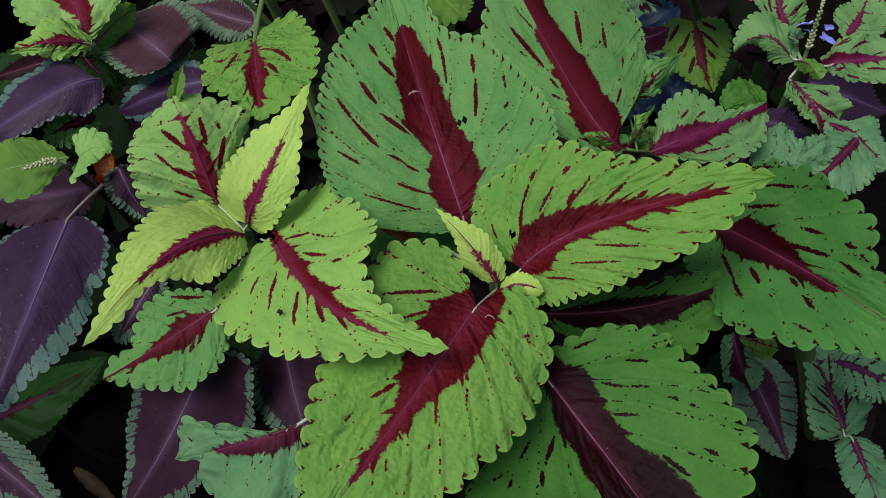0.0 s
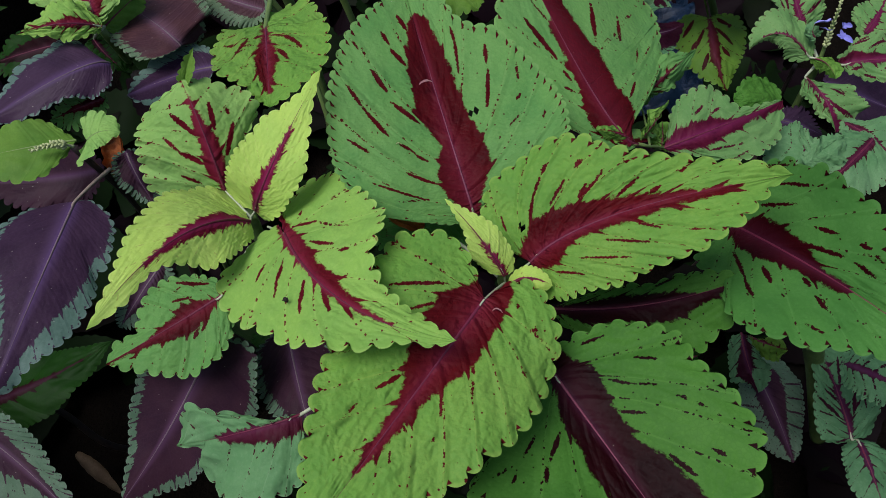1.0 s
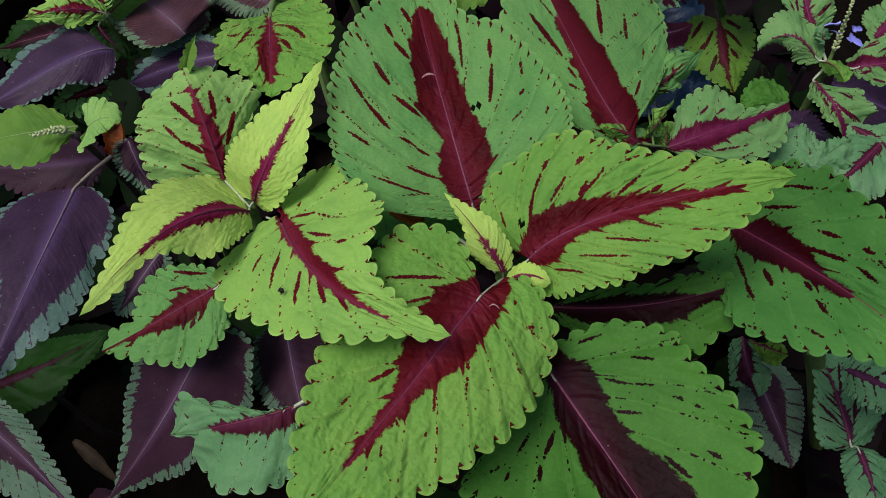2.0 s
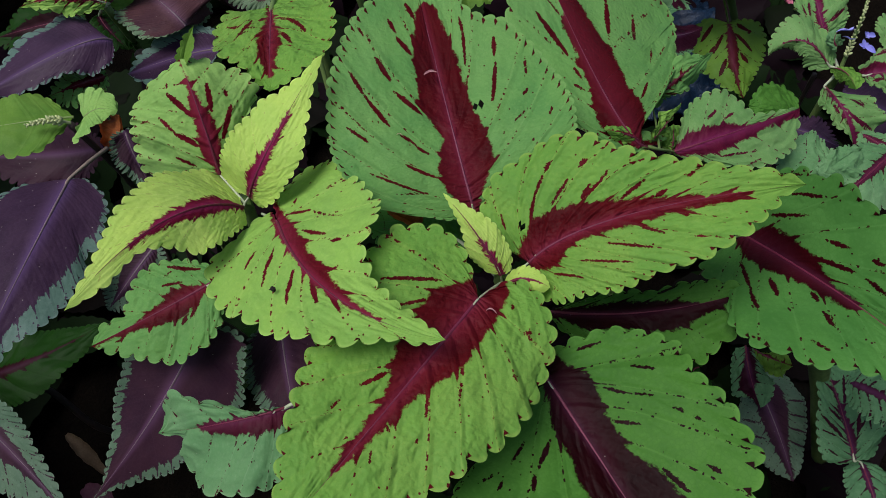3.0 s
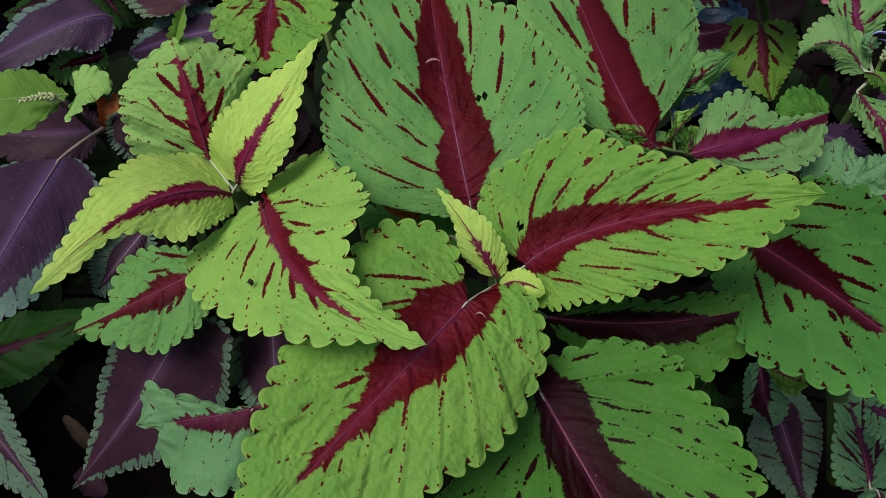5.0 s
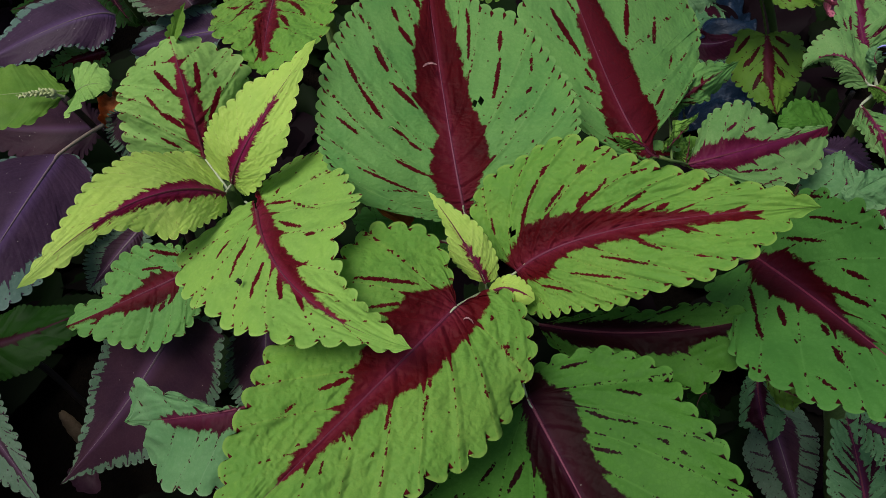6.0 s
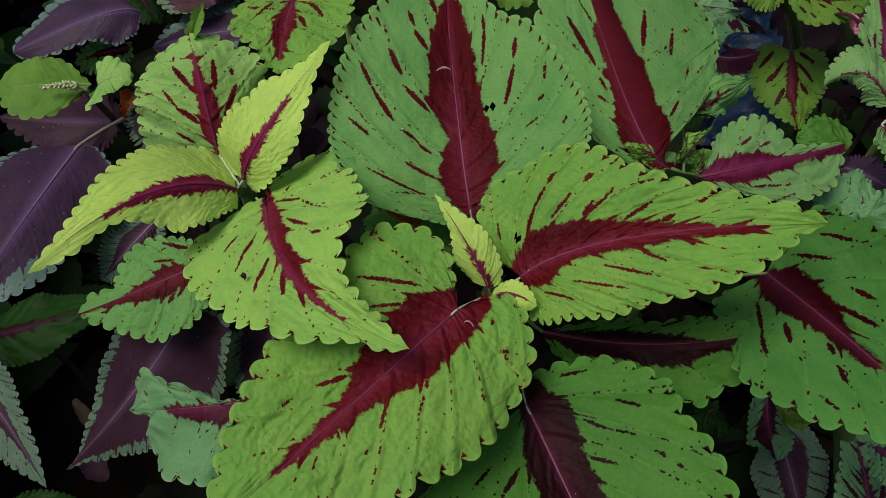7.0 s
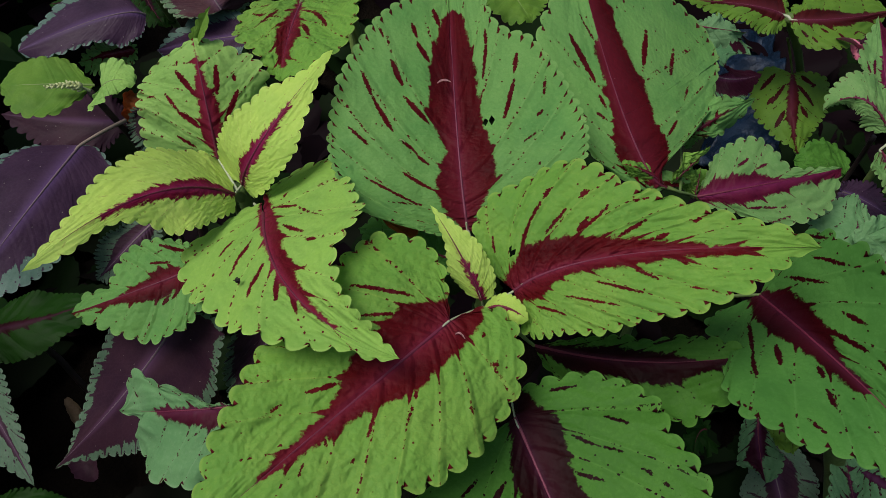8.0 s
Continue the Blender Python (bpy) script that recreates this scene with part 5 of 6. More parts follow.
leaf(behind, PALE, (0.1385, 0.3047, 0.3862), (0.1773, 0.3184, 0.3939), (0.2230, 0.3451, 0.3904), (0.1683, 0.3475, 0.4005), (0.1787, 0.2921, 0.3819), heart="wide", streaks=0.35, teeth=(17, 16), stalk=CROWN, lobes=(0.8, 0.5), tooth=0.003, stalk_material=STEM_GREEN, stalk_size=0.0008, outline=(((0.054, 0.074), (0.142, 0.177), (0.22, 0.259), (0.318, 0.31), (0.467, 0.325), (0.588, 0.288), (0.657, 0.211), (0.675, 0.13), (0.748, 0.063), (0.853, 0.039), (0.951, 0.023)), ((0.066, 0.074), (0.282, 0.15), (0.448, 0.238), (0.63, 0.283), (0.755, 0.262), (0.858, 0.225), (0.928, 0.139), (0.976, 0.044))), border=((0.027, 0.027, 0.061, 0.108, 0.097, 0.088, 0.083, 0.031, 0.0, 0.0, -0.1), (0.029, 0.029, 0.044, 0.067, 0.092, 0.097, 0.079, 0.072, 0.043, 0.048, 0.048)), dashes=((0.331, 0.142, 0.435, 0.187, 2.2), (0.454, 0.109, 0.555, 0.135, 1.8), (0.447, -0.242, 0.579, -0.226, 1.3), (0.319, -0.121, 0.58, -0.167, 1.3)), seed=36)
leaf(behind, LIME, (0.1196, 0.3031, 0.3921), (0.1276, 0.3088, 0.4048), (0.1388, 0.3261, 0.4080), (0.1225, 0.3096, 0.4100), (0.1347, 0.3175, 0.3950), heart="line", streaks=0.0, teeth=(6, 6), fine=5, stalk=CROWN, tooth=0.0006, stalk_material=STEM_GREEN, stalk_size=0.0007, outline=(((0.26, 0.122), (0.548, 0.16), (0.778, 0.114)), ((0.1, 0.1), (0.623, 0.305))), seed=37)
leaf(behind, LIME, (0.1160, 0.2985, 0.3980), (0.1021, 0.2930, 0.4120), (0.0873, 0.2930, 0.4150), (0.1024, 0.2915, 0.4050), (0.0972, 0.3046, 0.4120), heart="slim", streaks=0.0, teeth=(7, 9), fine=5, stalk=CROWN, tooth=0.002, stalk_material=STEM_GREEN, stalk_size=0.0007, outline=(((0.027, 0.053), (0.297, 0.096), (0.683, 0.098)), ((0.038, 0.186), (0.349, 0.272), (0.718, 0.35), (0.959, 0.2))), seed=38)
leaf(behind, LIME, (0.1388, 0.3085, 0.3800), (0.1383, 0.3135, 0.3880), (0.1390, 0.3251, 0.3900), (0.1297, 0.3129, 0.3860), (0.1441, 0.3171, 0.3840), heart="line", streaks=0.0, teeth=(6, 7), fine=5, stalk=CROWN, tooth=0.0018, stalk_material=STEM_GREEN, stalk_size=0.0006, outline=(((0.084, 0.24), (0.413, 0.381), (0.761, 0.213)), ((-0.319, 0.461), (0.607, 0.316), (0.94, 0.171))), seed=39)
leaf(behind, GREEN, (0.1258, 0.3426, 0.3919), (0.1409, 0.3531, 0.4026), (0.1694, 0.3875, 0.3953), (0.1381, 0.3665, 0.4049), (0.1507, 0.3540, 0.3920), heart="slim", streaks=0.3, teeth=(10, 16), stalk=CROWN, fine=6, tooth=0.0026, stalk_material=STEM_GREEN, stalk_size=0.0007, outline=(((0.124, 0.03), (0.417, 0.088), (0.582, 0.153), (0.709, 0.157), (0.801, 0.113), (0.893, 0.035)), ((-0.202, 0.294), (0.257, 0.097), (0.533, 0.157), (0.745, 0.158), (0.865, 0.104), (0.934, 0.039))), border=((0.016, 0.016, 0.016, 0.017, 0.015, 0.013, 0.011, 0.017, 0.024, -0.1, -0.1), (0.089, 0.088, 0.069, 0.05, 0.029, 0.031, 0.036, 0.023, 0.004, -0.1, -0.1)), dashes=((0.406, -0.122, 0.245, -0.046, 1.8),), seed=40)
leaf(behind, TEAL, (0.1840, 0.5512, 0.2702), (0.2020, 0.5456, 0.2755), (0.2304, 0.5771, 0.2598), (0.1923, 0.6153, 0.2700), (0.2001, 0.5254, 0.2648), heart="full", teeth=(25, 10), fine=5, rib=RIB_DUSK, veins=14, pucker=0.0006, tooth=0.002, outline=(((0.693, 0.589), (0.423, 0.871), (0.349, 1.056), (0.281, 0.943), (0.203, 0.701)), ((0.223, 0.238), (0.381, 0.276), (0.589, 0.221), (0.751, 0.123))), border=((0.404, 0.388, 0.377, 0.366, 0.354, 0.338, 0.319, 0.296, 0.271, 0.242, 0.214), (0.173, 0.173, 0.173, 0.173, 0.202, 0.222, 0.216, 0.197, 0.181, 0.181, 0.181)), dashes=((0.387, 0.863, 1.147, 0.572, 3.5), (0.345, 0.971, 0.272, 0.604, 3.5), (0.316, 0.928, 0.215, 0.627, 2.9), (0.442, 0.684, 0.541, 0.428, 2.9)), seed=41)
leaf(behind, COOL, (0.1483, 0.5375, 0.3300), (0.1684, 0.5384, 0.3300), (0.1941, 0.5532, 0.3200), (0.1696, 0.5521, 0.3300), (0.1696, 0.5320, 0.3200), heart="none", teeth=10, fine=5, streaks=0.0, seed=42)
leaf(behind, PLAIN, (-0.0150, 0.4895, 0.3850), (0.0023, 0.4640, 0.3820), (0.0173, 0.4474, 0.3780), (0.0214, 0.4783, 0.3800), (-0.0132, 0.4477, 0.3800), heart="none", teeth=12, fine=5, rib=RIB_GREEN, streaks=0.0, seed=43)
# ---- small coleus leaf on a long stalk ----
hanging = plant("coleus_plant", (-0.1, 0.38, 0.0), "green coleus leaf with a crimson heart on a pale stalk", "coleus")
leaf(hanging, LIME, (-0.1260, 0.3689, 0.4252), (-0.1123, 0.3152, 0.4449), (-0.1068, 0.2825, 0.4403), (-0.0805, 0.3432, 0.4491), (-0.1536, 0.3350, 0.4338), heart=(0.16, 0.34, 0.3, 0.15, 0.03), streaks=1.0, teeth=(24, 18), lobes=(1.7, 1.7), fan=2.8, stalk=(-0.1360, 0.4561, 0.4000), stalk_size=0.002, stalk_material=STEM_GREEN, tooth=0.0036, outline=(((-0.328, 0.077), (-0.46, 0.194), (-0.222, 0.319), (0.119, 0.397), (0.367, 0.435), (0.542, 0.424), (0.685, 0.377), (0.785, 0.315), (0.89, 0.2), (0.959, 0.082)), ((-0.169, 0.076), (-0.202, 0.21), (0.01, 0.308), (0.238, 0.368), (0.432, 0.358), (0.589, 0.285), (0.72, 0.172), (0.852, 0.106), (0.949, 0.045))), border=((0.006, 0.009, 0.015, 0.02, 0.033, 0.053, 0.077, 0.063, 0.043, 0.022, -0.1), (0.024, 0.027, 0.027, 0.028, 0.038, 0.063, 0.081, 0.081, 0.061, 0.016, -0.1)), dashes=((0.394, -0.235, 0.222, -0.118, 2.9), (0.19, -0.295, 0.201, -0.108, 2.2), (0.4, 0.075, 0.573, 0.146, 2.9), (0.21, 0.106, 0.464, 0.237, 2.6), (0.516, -0.145, 0.503, -0.121, 2.0), (0.22, 0.072, 0.252, 0.152, 2.1), (0.089, -0.261, 0.062, -0.196, 2.2), (0.305, -0.081, 0.294, -0.178, 2.5), (0.189, -0.076, 0.138, -0.012, 2.6), (0.186, 0.024, 0.21, 0.106, 2.2), (0.354, -0.132, 0.348, -0.217, 2.1)), seed=44)
stem_between(hanging, (-0.11, 0.42, -0.01), (-0.1336, 0.4462, 0.4050), 0.004)
stem_between(hanging, (-0.05, 0.43, -0.01), (-0.1025, 0.4894, 0.3800), 0.003)
stem_between(hanging, (-0.03, 0.40, 0.2), (-0.0618, 0.4937, 0.3600), 0.002)
stem_between(hanging, (-0.09, 0.40, 0.2), (-0.1545, 0.4495, 0.4000), 0.002)
# ---- flowering coleus ----
bloom = plant("coleus_plant", (0.31, 0.45, 0.0), "pale green coleus in bloom with small blue-violet flowers", "coleus")
JOINT = (0.3051, 0.4548, 0.3250)
leaf(bloom, PALE, (0.2932, 0.4533, 0.3320), (0.2674, 0.4648, 0.3450), (0.2501, 0.4688, 0.3250), (0.2786, 0.4563, 0.3300), (0.2793, 0.4939, 0.3450), heart="line", streaks=0.25, teeth=18, tooth=0.002, stalk=JOINT, fine=6, seed=45)
leaf(bloom, PALE, (0.3172, 0.4413, 0.3341), (0.3446, 0.4380, 0.3445), (0.3947, 0.4408, 0.3436), (0.3494, 0.4667, 0.3450), (0.3443, 0.4203, 0.3349), heart="wide", streaks=0.9, teeth=(15, 12), stalk=JOINT, fine=6, tooth=0.0028, outline=(((-0.047, 0.103), (0.053, 0.195), (0.163, 0.299), (0.375, 0.343), (0.559, 0.336), (0.69, 0.326), (0.785, 0.305)), ((0.035, 0.067), (0.169, 0.13), (0.355, 0.187), (0.516, 0.225), (0.661, 0.245))), border=((0.071, 0.092, 0.129, 0.163, 0.119, 0.103, 0.112, 0.039, 0.023, 0.023, 0.023), (0.021, 0.021, 0.023, 0.022, 0.019, 0.023, 0.05, 0.034, 0.019, 0.019, 0.019)), dashes=((0.173, 0.248, 0.44, 0.284, 2.2), (0.37, 0.147, 0.582, 0.267, 2.1), (0.603, 0.069, 0.708, 0.109, 2.2), (0.119, -0.065, 0.268, -0.053, 2.1), (0.285, -0.123, 0.407, -0.17, 2.1), (0.484, -0.099, 0.65, -0.134, 2.1), (0.469, 0.214, 0.62, 0.247, 1.7), (0.257, 0.28, 0.425, 0.319, 1.7)), seed=46)
leaf(bloom, PALE, (0.2976, 0.4885, 0.3316), (0.2896, 0.5102, 0.3449), (0.2872, 0.5597, 0.3516), (0.2659, 0.5030, 0.3445), (0.3163, 0.5055, 0.3453), heart="slim", streaks=0.8, teeth=(13, 15), stalk=JOINT, fine=6, tooth=0.0026, outline=(((0.114, 0.082), (0.318, 0.19), (0.413, 0.242), (0.535, 0.258), (0.689, 0.185)), ((-0.011, 0.082), (-0.004, 0.222), (0.235, 0.296), (0.438, 0.317), (0.65, 0.284))), border=((0.014, 0.014, 0.018, 0.033, 0.049, 0.051, 0.036, 0.018, -0.1, -0.1, -0.1), (0.041, 0.046, 0.046, 0.046, 0.046, 0.047, 0.052, 0.065, 0.074, 0.074, 0.074)), dashes=((0.412, -0.274, 0.227, -0.112, 3.1), (0.523, 0.09, 0.348, 0.122, 2.6), (0.362, -0.188, 0.208, -0.069, 1.8), (0.502, 0.176, 0.354, 0.152, 1.7)), seed=47)
leaf(bloom, LIME, (0.2918, 0.4479, 0.3350), (0.2998, 0.4365, 0.3399), (0.3069, 0.4245, 0.3347), (0.3123, 0.4390, 0.3401), (0.2955, 0.4435, 0.3327), heart="none", teeth=(6, 6), stalk=JOINT, fine=5, streaks=0.0, tooth=0.001, outline=(((0.191, 0.117), (0.538, 0.221), (0.851, 0.298), (0.951, 0.136)), ((0.015, 0.076), (0.543, 0.116), (0.914, 0.06))), seed=48)
leaf(bloom, COOL, (0.2947, 0.4613, 0.3450), (0.2914, 0.4638, 0.3500), (0.2943, 0.4703, 0.3550), (0.2859, 0.4659, 0.3500), (0.2990, 0.4624, 0.3500), heart="none", teeth=8, tooth=0.001, fine=5, streaks=0.0, seed=49)
leaf(bloom, PALE, (0.2895, 0.4365, 0.3248), (0.2930, 0.4027, 0.3334), (0.3028, 0.3837, 0.3181), (0.3220, 0.4055, 0.3330), (0.2839, 0.4160, 0.3247), heart="slim", streaks=0.9, teeth=(18, 10), stalk=JOINT, fine=6, tooth=0.0024, outline=(((0.12, 0.037), (0.27, 0.029), (0.194, 0.241), (0.29, 0.397), (0.576, 0.449), (0.971, 0.492)), ((0.043, 0.073), (0.174, 0.134), (0.427, 0.142), (0.678, 0.11), (0.854, 0.031))), border=((0.012, 0.012, 0.012, 0.007, 0.001, 0.01, 0.021, 0.036, 0.057, 0.074, 0.074), (0.022, 0.022, 0.022, 0.026, 0.03, 0.033, 0.033, 0.024, 0.015, -0.1, -0.1)), dashes=((0.345, 0.138, 0.494, 0.262, 2.8), (0.574, 0.074, 1.015, 0.318, 2.4), (0.461, 0.013, 0.901, 0.201, 2.4), (0.334, 0.26, 0.469, 0.265, 2.0), (0.372, -0.071, 0.533, -0.05, 1.6)), seed=50)
leaf(bloom, PALE, (0.3589, 0.4973, 0.3200), (0.3716, 0.5137, 0.3250), (0.3897, 0.5463, 0.3300), (0.3537, 0.5214, 0.3250), (0.4031, 0.5174, 0.3250), heart="slim", streaks=0.9, teeth=16, tooth=0.002, fine=6, seed=51)
part("spike_stem", tube([(0.3032, 0.4521, 0.3300), (0.3031, 0.4587, 0.3520), (0.3020, 0.4633, 0.3720), (0.3052, 0.4773, 0.3800)], [0.0018, 0.0014, 0.001, 0.0006], 6), STEM_GREEN, bloom)
bud_spike(bloom, ((0.3020, 0.4524, 0.3420), (0.3031, 0.4599, 0.3550), (0.3015, 0.4630, 0.3750), (0.3055, 0.4752, 0.3800)), 46, 0.0016, CREAM)
petal_flower(bloom, (0.2968, 0.4615, 0.3600), 0.0055, BLUE, 3.0)
petal_flower(bloom, (0.3087, 0.4550, 0.3620), 0.0055, BLUE, 0.2)
petal_flower(bloom, (0.3074, 0.4476, 0.3580), 0.006, BLUE, -0.7)
petal_flower(bloom, (0.2978, 0.4556, 0.3570), 0.004, BLUE, 2.2)
stem_between(bloom, (0.3, 0.44, -0.01), (0.3048, 0.4534, 0.3250), 0.003)
stem_between(bloom, (0.28, 0.43, -0.01), (0.3083, 0.4882, 0.2900), 0.002, STEM_DARK)
# ---- heart-leaved coleus further back ----
back = plant("coleus_plant", (0.29, 0.62, 0.0), "olive-lit coleus with crimson leaf hearts", "coleus")
FORK = (0.2391, 0.6125, 0.3000)
leaf(back, OLIVE, (0.2751, 0.6279, 0.2251), (0.2789, 0.5786, 0.2119), (0.2915, 0.5515, 0.1924), (0.3164, 0.6091, 0.2154), (0.2353, 0.6091, 0.2048), heart=(0.12, 0.17, 0.12, 0.05, 0.0), streaks=1.7, veins=6, teeth=(18, 18), lobes=(1.3, 1.3), full=2.0, taper=1.0, stalk=(0.2514, 0.6227, 0.2700), stalk_material=STEM_GREEN, fine=6, rib=None, tooth=0.0034, outline=(((-0.053, 0.104), (-0.104, 0.268), (-0.069, 0.402), (0.1, 0.445), (0.291, 0.421), (0.518, 0.333), (0.711, 0.225), (0.897, 0.112)), ((-0.078, 0.098), (-0.145, 0.232), (-0.09, 0.332), (0.006, 0.406), (0.114, 0.446), (0.295, 0.417), (0.458, 0.347), (0.601, 0.256), (0.761, 0.159), (0.873, 0.061))), border=((0.021, 0.021, 0.051, 0.073, 0.084, 0.078, 0.065, 0.043, 0.011, 0.01, 0.01), (0.02, 0.02, 0.023, 0.031, 0.043, 0.054, 0.057, 0.048, 0.016, 0.016, 0.016)), dashes=((0.112, 0.077, 0.297, 0.248, 5.1), (0.343, 0.11, 0.477, 0.177, 5.0), (0.003, 0.106, 0.057, 0.257, 4.5), (0.109, -0.069, 0.308, -0.2, 3.8), (0.007, -0.181, 0.158, -0.318, 4.5), (0.408, -0.075, 0.587, -0.175, 5.0), (0.238, -0.186, 0.311, -0.243, 3.8), (0.091, 0.225, 0.046, 0.273, 3.2)), seed=52)
leaf(back, OLIVE, (0.2356, 0.6140, 0.3000), (0.1980, 0.6131, 0.3050), (0.1414, 0.6098, 0.3000), (0.2189, 0.5940, 0.2950), (0.2073, 0.6749, 0.3050), heart="wide", teeth=22, stalk=FORK, fine=6, seed=53)
leaf(back, OLIVE, (0.2413, 0.6093, 0.2997), (0.2785, 0.6137, 0.3047), (0.3364, 0.6519, 0.2954), (0.2753, 0.6619, 0.3051), (0.2811, 0.5807, 0.2949), heart="half", teeth=(20, 16), stalk=FORK, fine=6, tooth=0.003, outline=(((-0.058, 0.256), (0.44, 0.275), (0.772, 0.284), (0.954, 0.168)), ((0.065, 0.112), (0.156, 0.202), (0.244, 0.25), (0.351, 0.275), (0.487, 0.278), (0.62, 0.231), (0.771, 0.152), (0.9, 0.066))), border=((0.082, 0.082, 0.092, 0.101, 0.112, 0.123, 0.108, 0.089, 0.049, 0.021, 0.021), (0.035, 0.035, 0.035, 0.041, 0.045, 0.051, 0.071, 0.085, 0.052, 0.04, 0.04)), dashes=((0.148, -0.101, 0.214, -0.151, 2.9), (0.342, -0.077, 0.396, -0.126, 2.9), (0.482, -0.137, 0.517, -0.198, 2.9), (0.659, -0.13, 0.712, -0.178, 3.0), (0.593, -0.174, 0.659, -0.13, 2.4), (0.251, -0.155, 0.294, -0.207, 2.3)), seed=54)
stem_between(back, (0.38, 0.72, -0.01), (0.2391, 0.6125, 0.3000), 0.004)
leaf(back, GREEN_DIMMER, (0.2709, 0.4212, 0.3097), (0.2475, 0.4163, 0.3204), (0.2279, 0.4161, 0.3189), (0.2450, 0.4021, 0.3150), (0.2497, 0.4387, 0.3250), heart="none", streaks=0.3, teeth=(8, 10), fine=6, tooth=0.0026, outline=(((0.117, 0.165), (0.376, 0.201), (0.711, 0.19), (0.933, 0.121)), ((-0.024, 0.229), (0.097, 0.439), (0.385, 0.457), (0.658, 0.385), (0.86, 0.233), (0.941, 0.097))), rib=None, seed=55)
# ---- crowded cool green coleus ----
cool = plant("coleus_plant", (0.27, 0.33, 0.0), "cool green coleus with wine-red ribs, crowded together", "coleus")
leaf(cool, COOL, (0.2601, 0.3223, 0.3620), (0.2387, 0.3252, 0.3660), (0.2199, 0.3396, 0.3600), (0.2271, 0.2998, 0.3620), (0.2375, 0.3436, 0.3680), heart="none", streaks=1.0, teeth=18, tooth=0.002, fine=6, rib=None, full=1.9, seed=56)
leaf(cool, COOL, (0.2942, 0.3347, 0.3650), (0.2651, 0.3055, 0.3680), (0.2332, 0.2793, 0.3600), (0.2916, 0.2985, 0.3600), (0.2535, 0.3203, 0.3720), heart="slim", streaks=0.3, teeth=18, tooth=0.0025, fine=6, seed=57)
leaf(cool, COOL, (0.2378, 0.3053, 0.3720), (0.2524, 0.3169, 0.3760), (0.2688, 0.3281, 0.3760), (0.2502, 0.3233, 0.3780), (0.2660, 0.3119, 0.3700), heart="none", streaks=0.0, teeth=12, tooth=0.002, fine=5, rib=None, seed=58)
leaf(cool, COOL, (0.2899, 0.3625, 0.3500), (0.3023, 0.3424, 0.3550), (0.3265, 0.3204, 0.3450), (0.3211, 0.3623, 0.3550), (0.3007, 0.3294, 0.3450), heart="slim", streaks=0.5, teeth=16, tooth=0.002, fine=6, seed=59)
leaf(cool, PURPLE, (0.3666, 0.5177, 0.2400), (0.3975, 0.4990, 0.2400), (0.4335, 0.4825, 0.2350), (0.4205, 0.5278, 0.2400), (0.3816, 0.4752, 0.2350), heart=(1.2, 1.2, 1.2, 1.2, 1.2), teeth=23, fine=5, rib=RIB_DUSK, veins=14, pucker=0.0006, seed=60)
leaf(cool, PURPLE, (0.2885, 0.4393, 0.2700), (0.3051, 0.4345, 0.2700), (0.3280, 0.4268, 0.2650), (0.3167, 0.4496, 0.2700), (0.2992, 0.4235, 0.2650), heart=(1.2, 1.2, 1.2, 1.2, 1.2), teeth=18, fine=5, rib=RIB_DUSK, veins=14, pucker=0.0006, seed=61)
stem_between(cool, (0.26, 0.34, -0.01), (0.2668, 0.3306, 0.3600), 0.0025, STEM_DARK)
# ---- streaked coleus low on the bed ----
low = plant("coleus_plant", (0.3, 0.22, 0.0), "low coleus with narrow wine-red streaks on grey-green leaves", "coleus")
leaf(low, TEAL, (0.3124, 0.1719, 0.2040), (0.3055, 0.2024, 0.2153), (0.3000, 0.2440, 0.2166), (0.2849, 0.1847, 0.2049), (0.3474, 0.2052, 0.2151), heart=((0.16, 0.12, 0.1, 0.08, 0.05), (0.36, 0.26, 0.16, 0.1, 0.05)), fan=2.8, streaks=2.0, teeth=(14, 17), fine=6, stalk=(0.3170, 0.1727, 0.2000), tooth=0.002, outline=(((-0.031, 0.098), (0.034, 0.259), (0.121, 0.293), (0.293, 0.285), (0.515, 0.237), (0.722, 0.175), (0.9, 0.108)), ((-0.007, 0.21), (0.217, 0.334), (0.508, 0.425), (0.734, 0.454), (0.865, 0.391), (0.95, 0.243))), border=((0.022, 0.022, 0.023, 0.022, 0.026, 0.031, 0.027, 0.023, 0.019, 0.01, -0.1), (0.013, 0.013, 0.028, 0.052, 0.079, 0.07, 0.047, 0.026, 0.015, 0.015, -0.1)), dashes=((0.239, 0.039, 0.533, 0.196, 2.3), (0.427, 0.021, 0.589, 0.111, 2.3), (0.012, 0.053, -0.004, 0.144, 2.3), (0.275, -0.098, 0.524, -0.187, 3.1), (0.524, -0.187, 0.742, -0.186, 2.7), (0.576, -0.037, 0.888, -0.15, 2.7), (0.331, -0.245, 0.607, -0.309, 1.9), (0.607, -0.309, 0.802, -0.321, 1.6), (0.43, -0.213, 0.299, -0.103, 1.9), (0.163, 0.211, 0.08, 0.144, 1.5), (0.378, 0.211, 0.298, 0.108, 1.5)), seed=62)
leaf(low, TEAL, (0.3165, 0.1702, 0.2050), (0.3169, 0.1437, 0.2100), (0.3242, 0.1042, 0.2000), (0.3341, 0.1496, 0.2100), (0.3014, 0.1408, 0.2050), heart="slim", streaks=0.9, teeth=18, tooth=0.002, fine=6, stalk=(0.3170, 0.1727, 0.2000), seed=63)
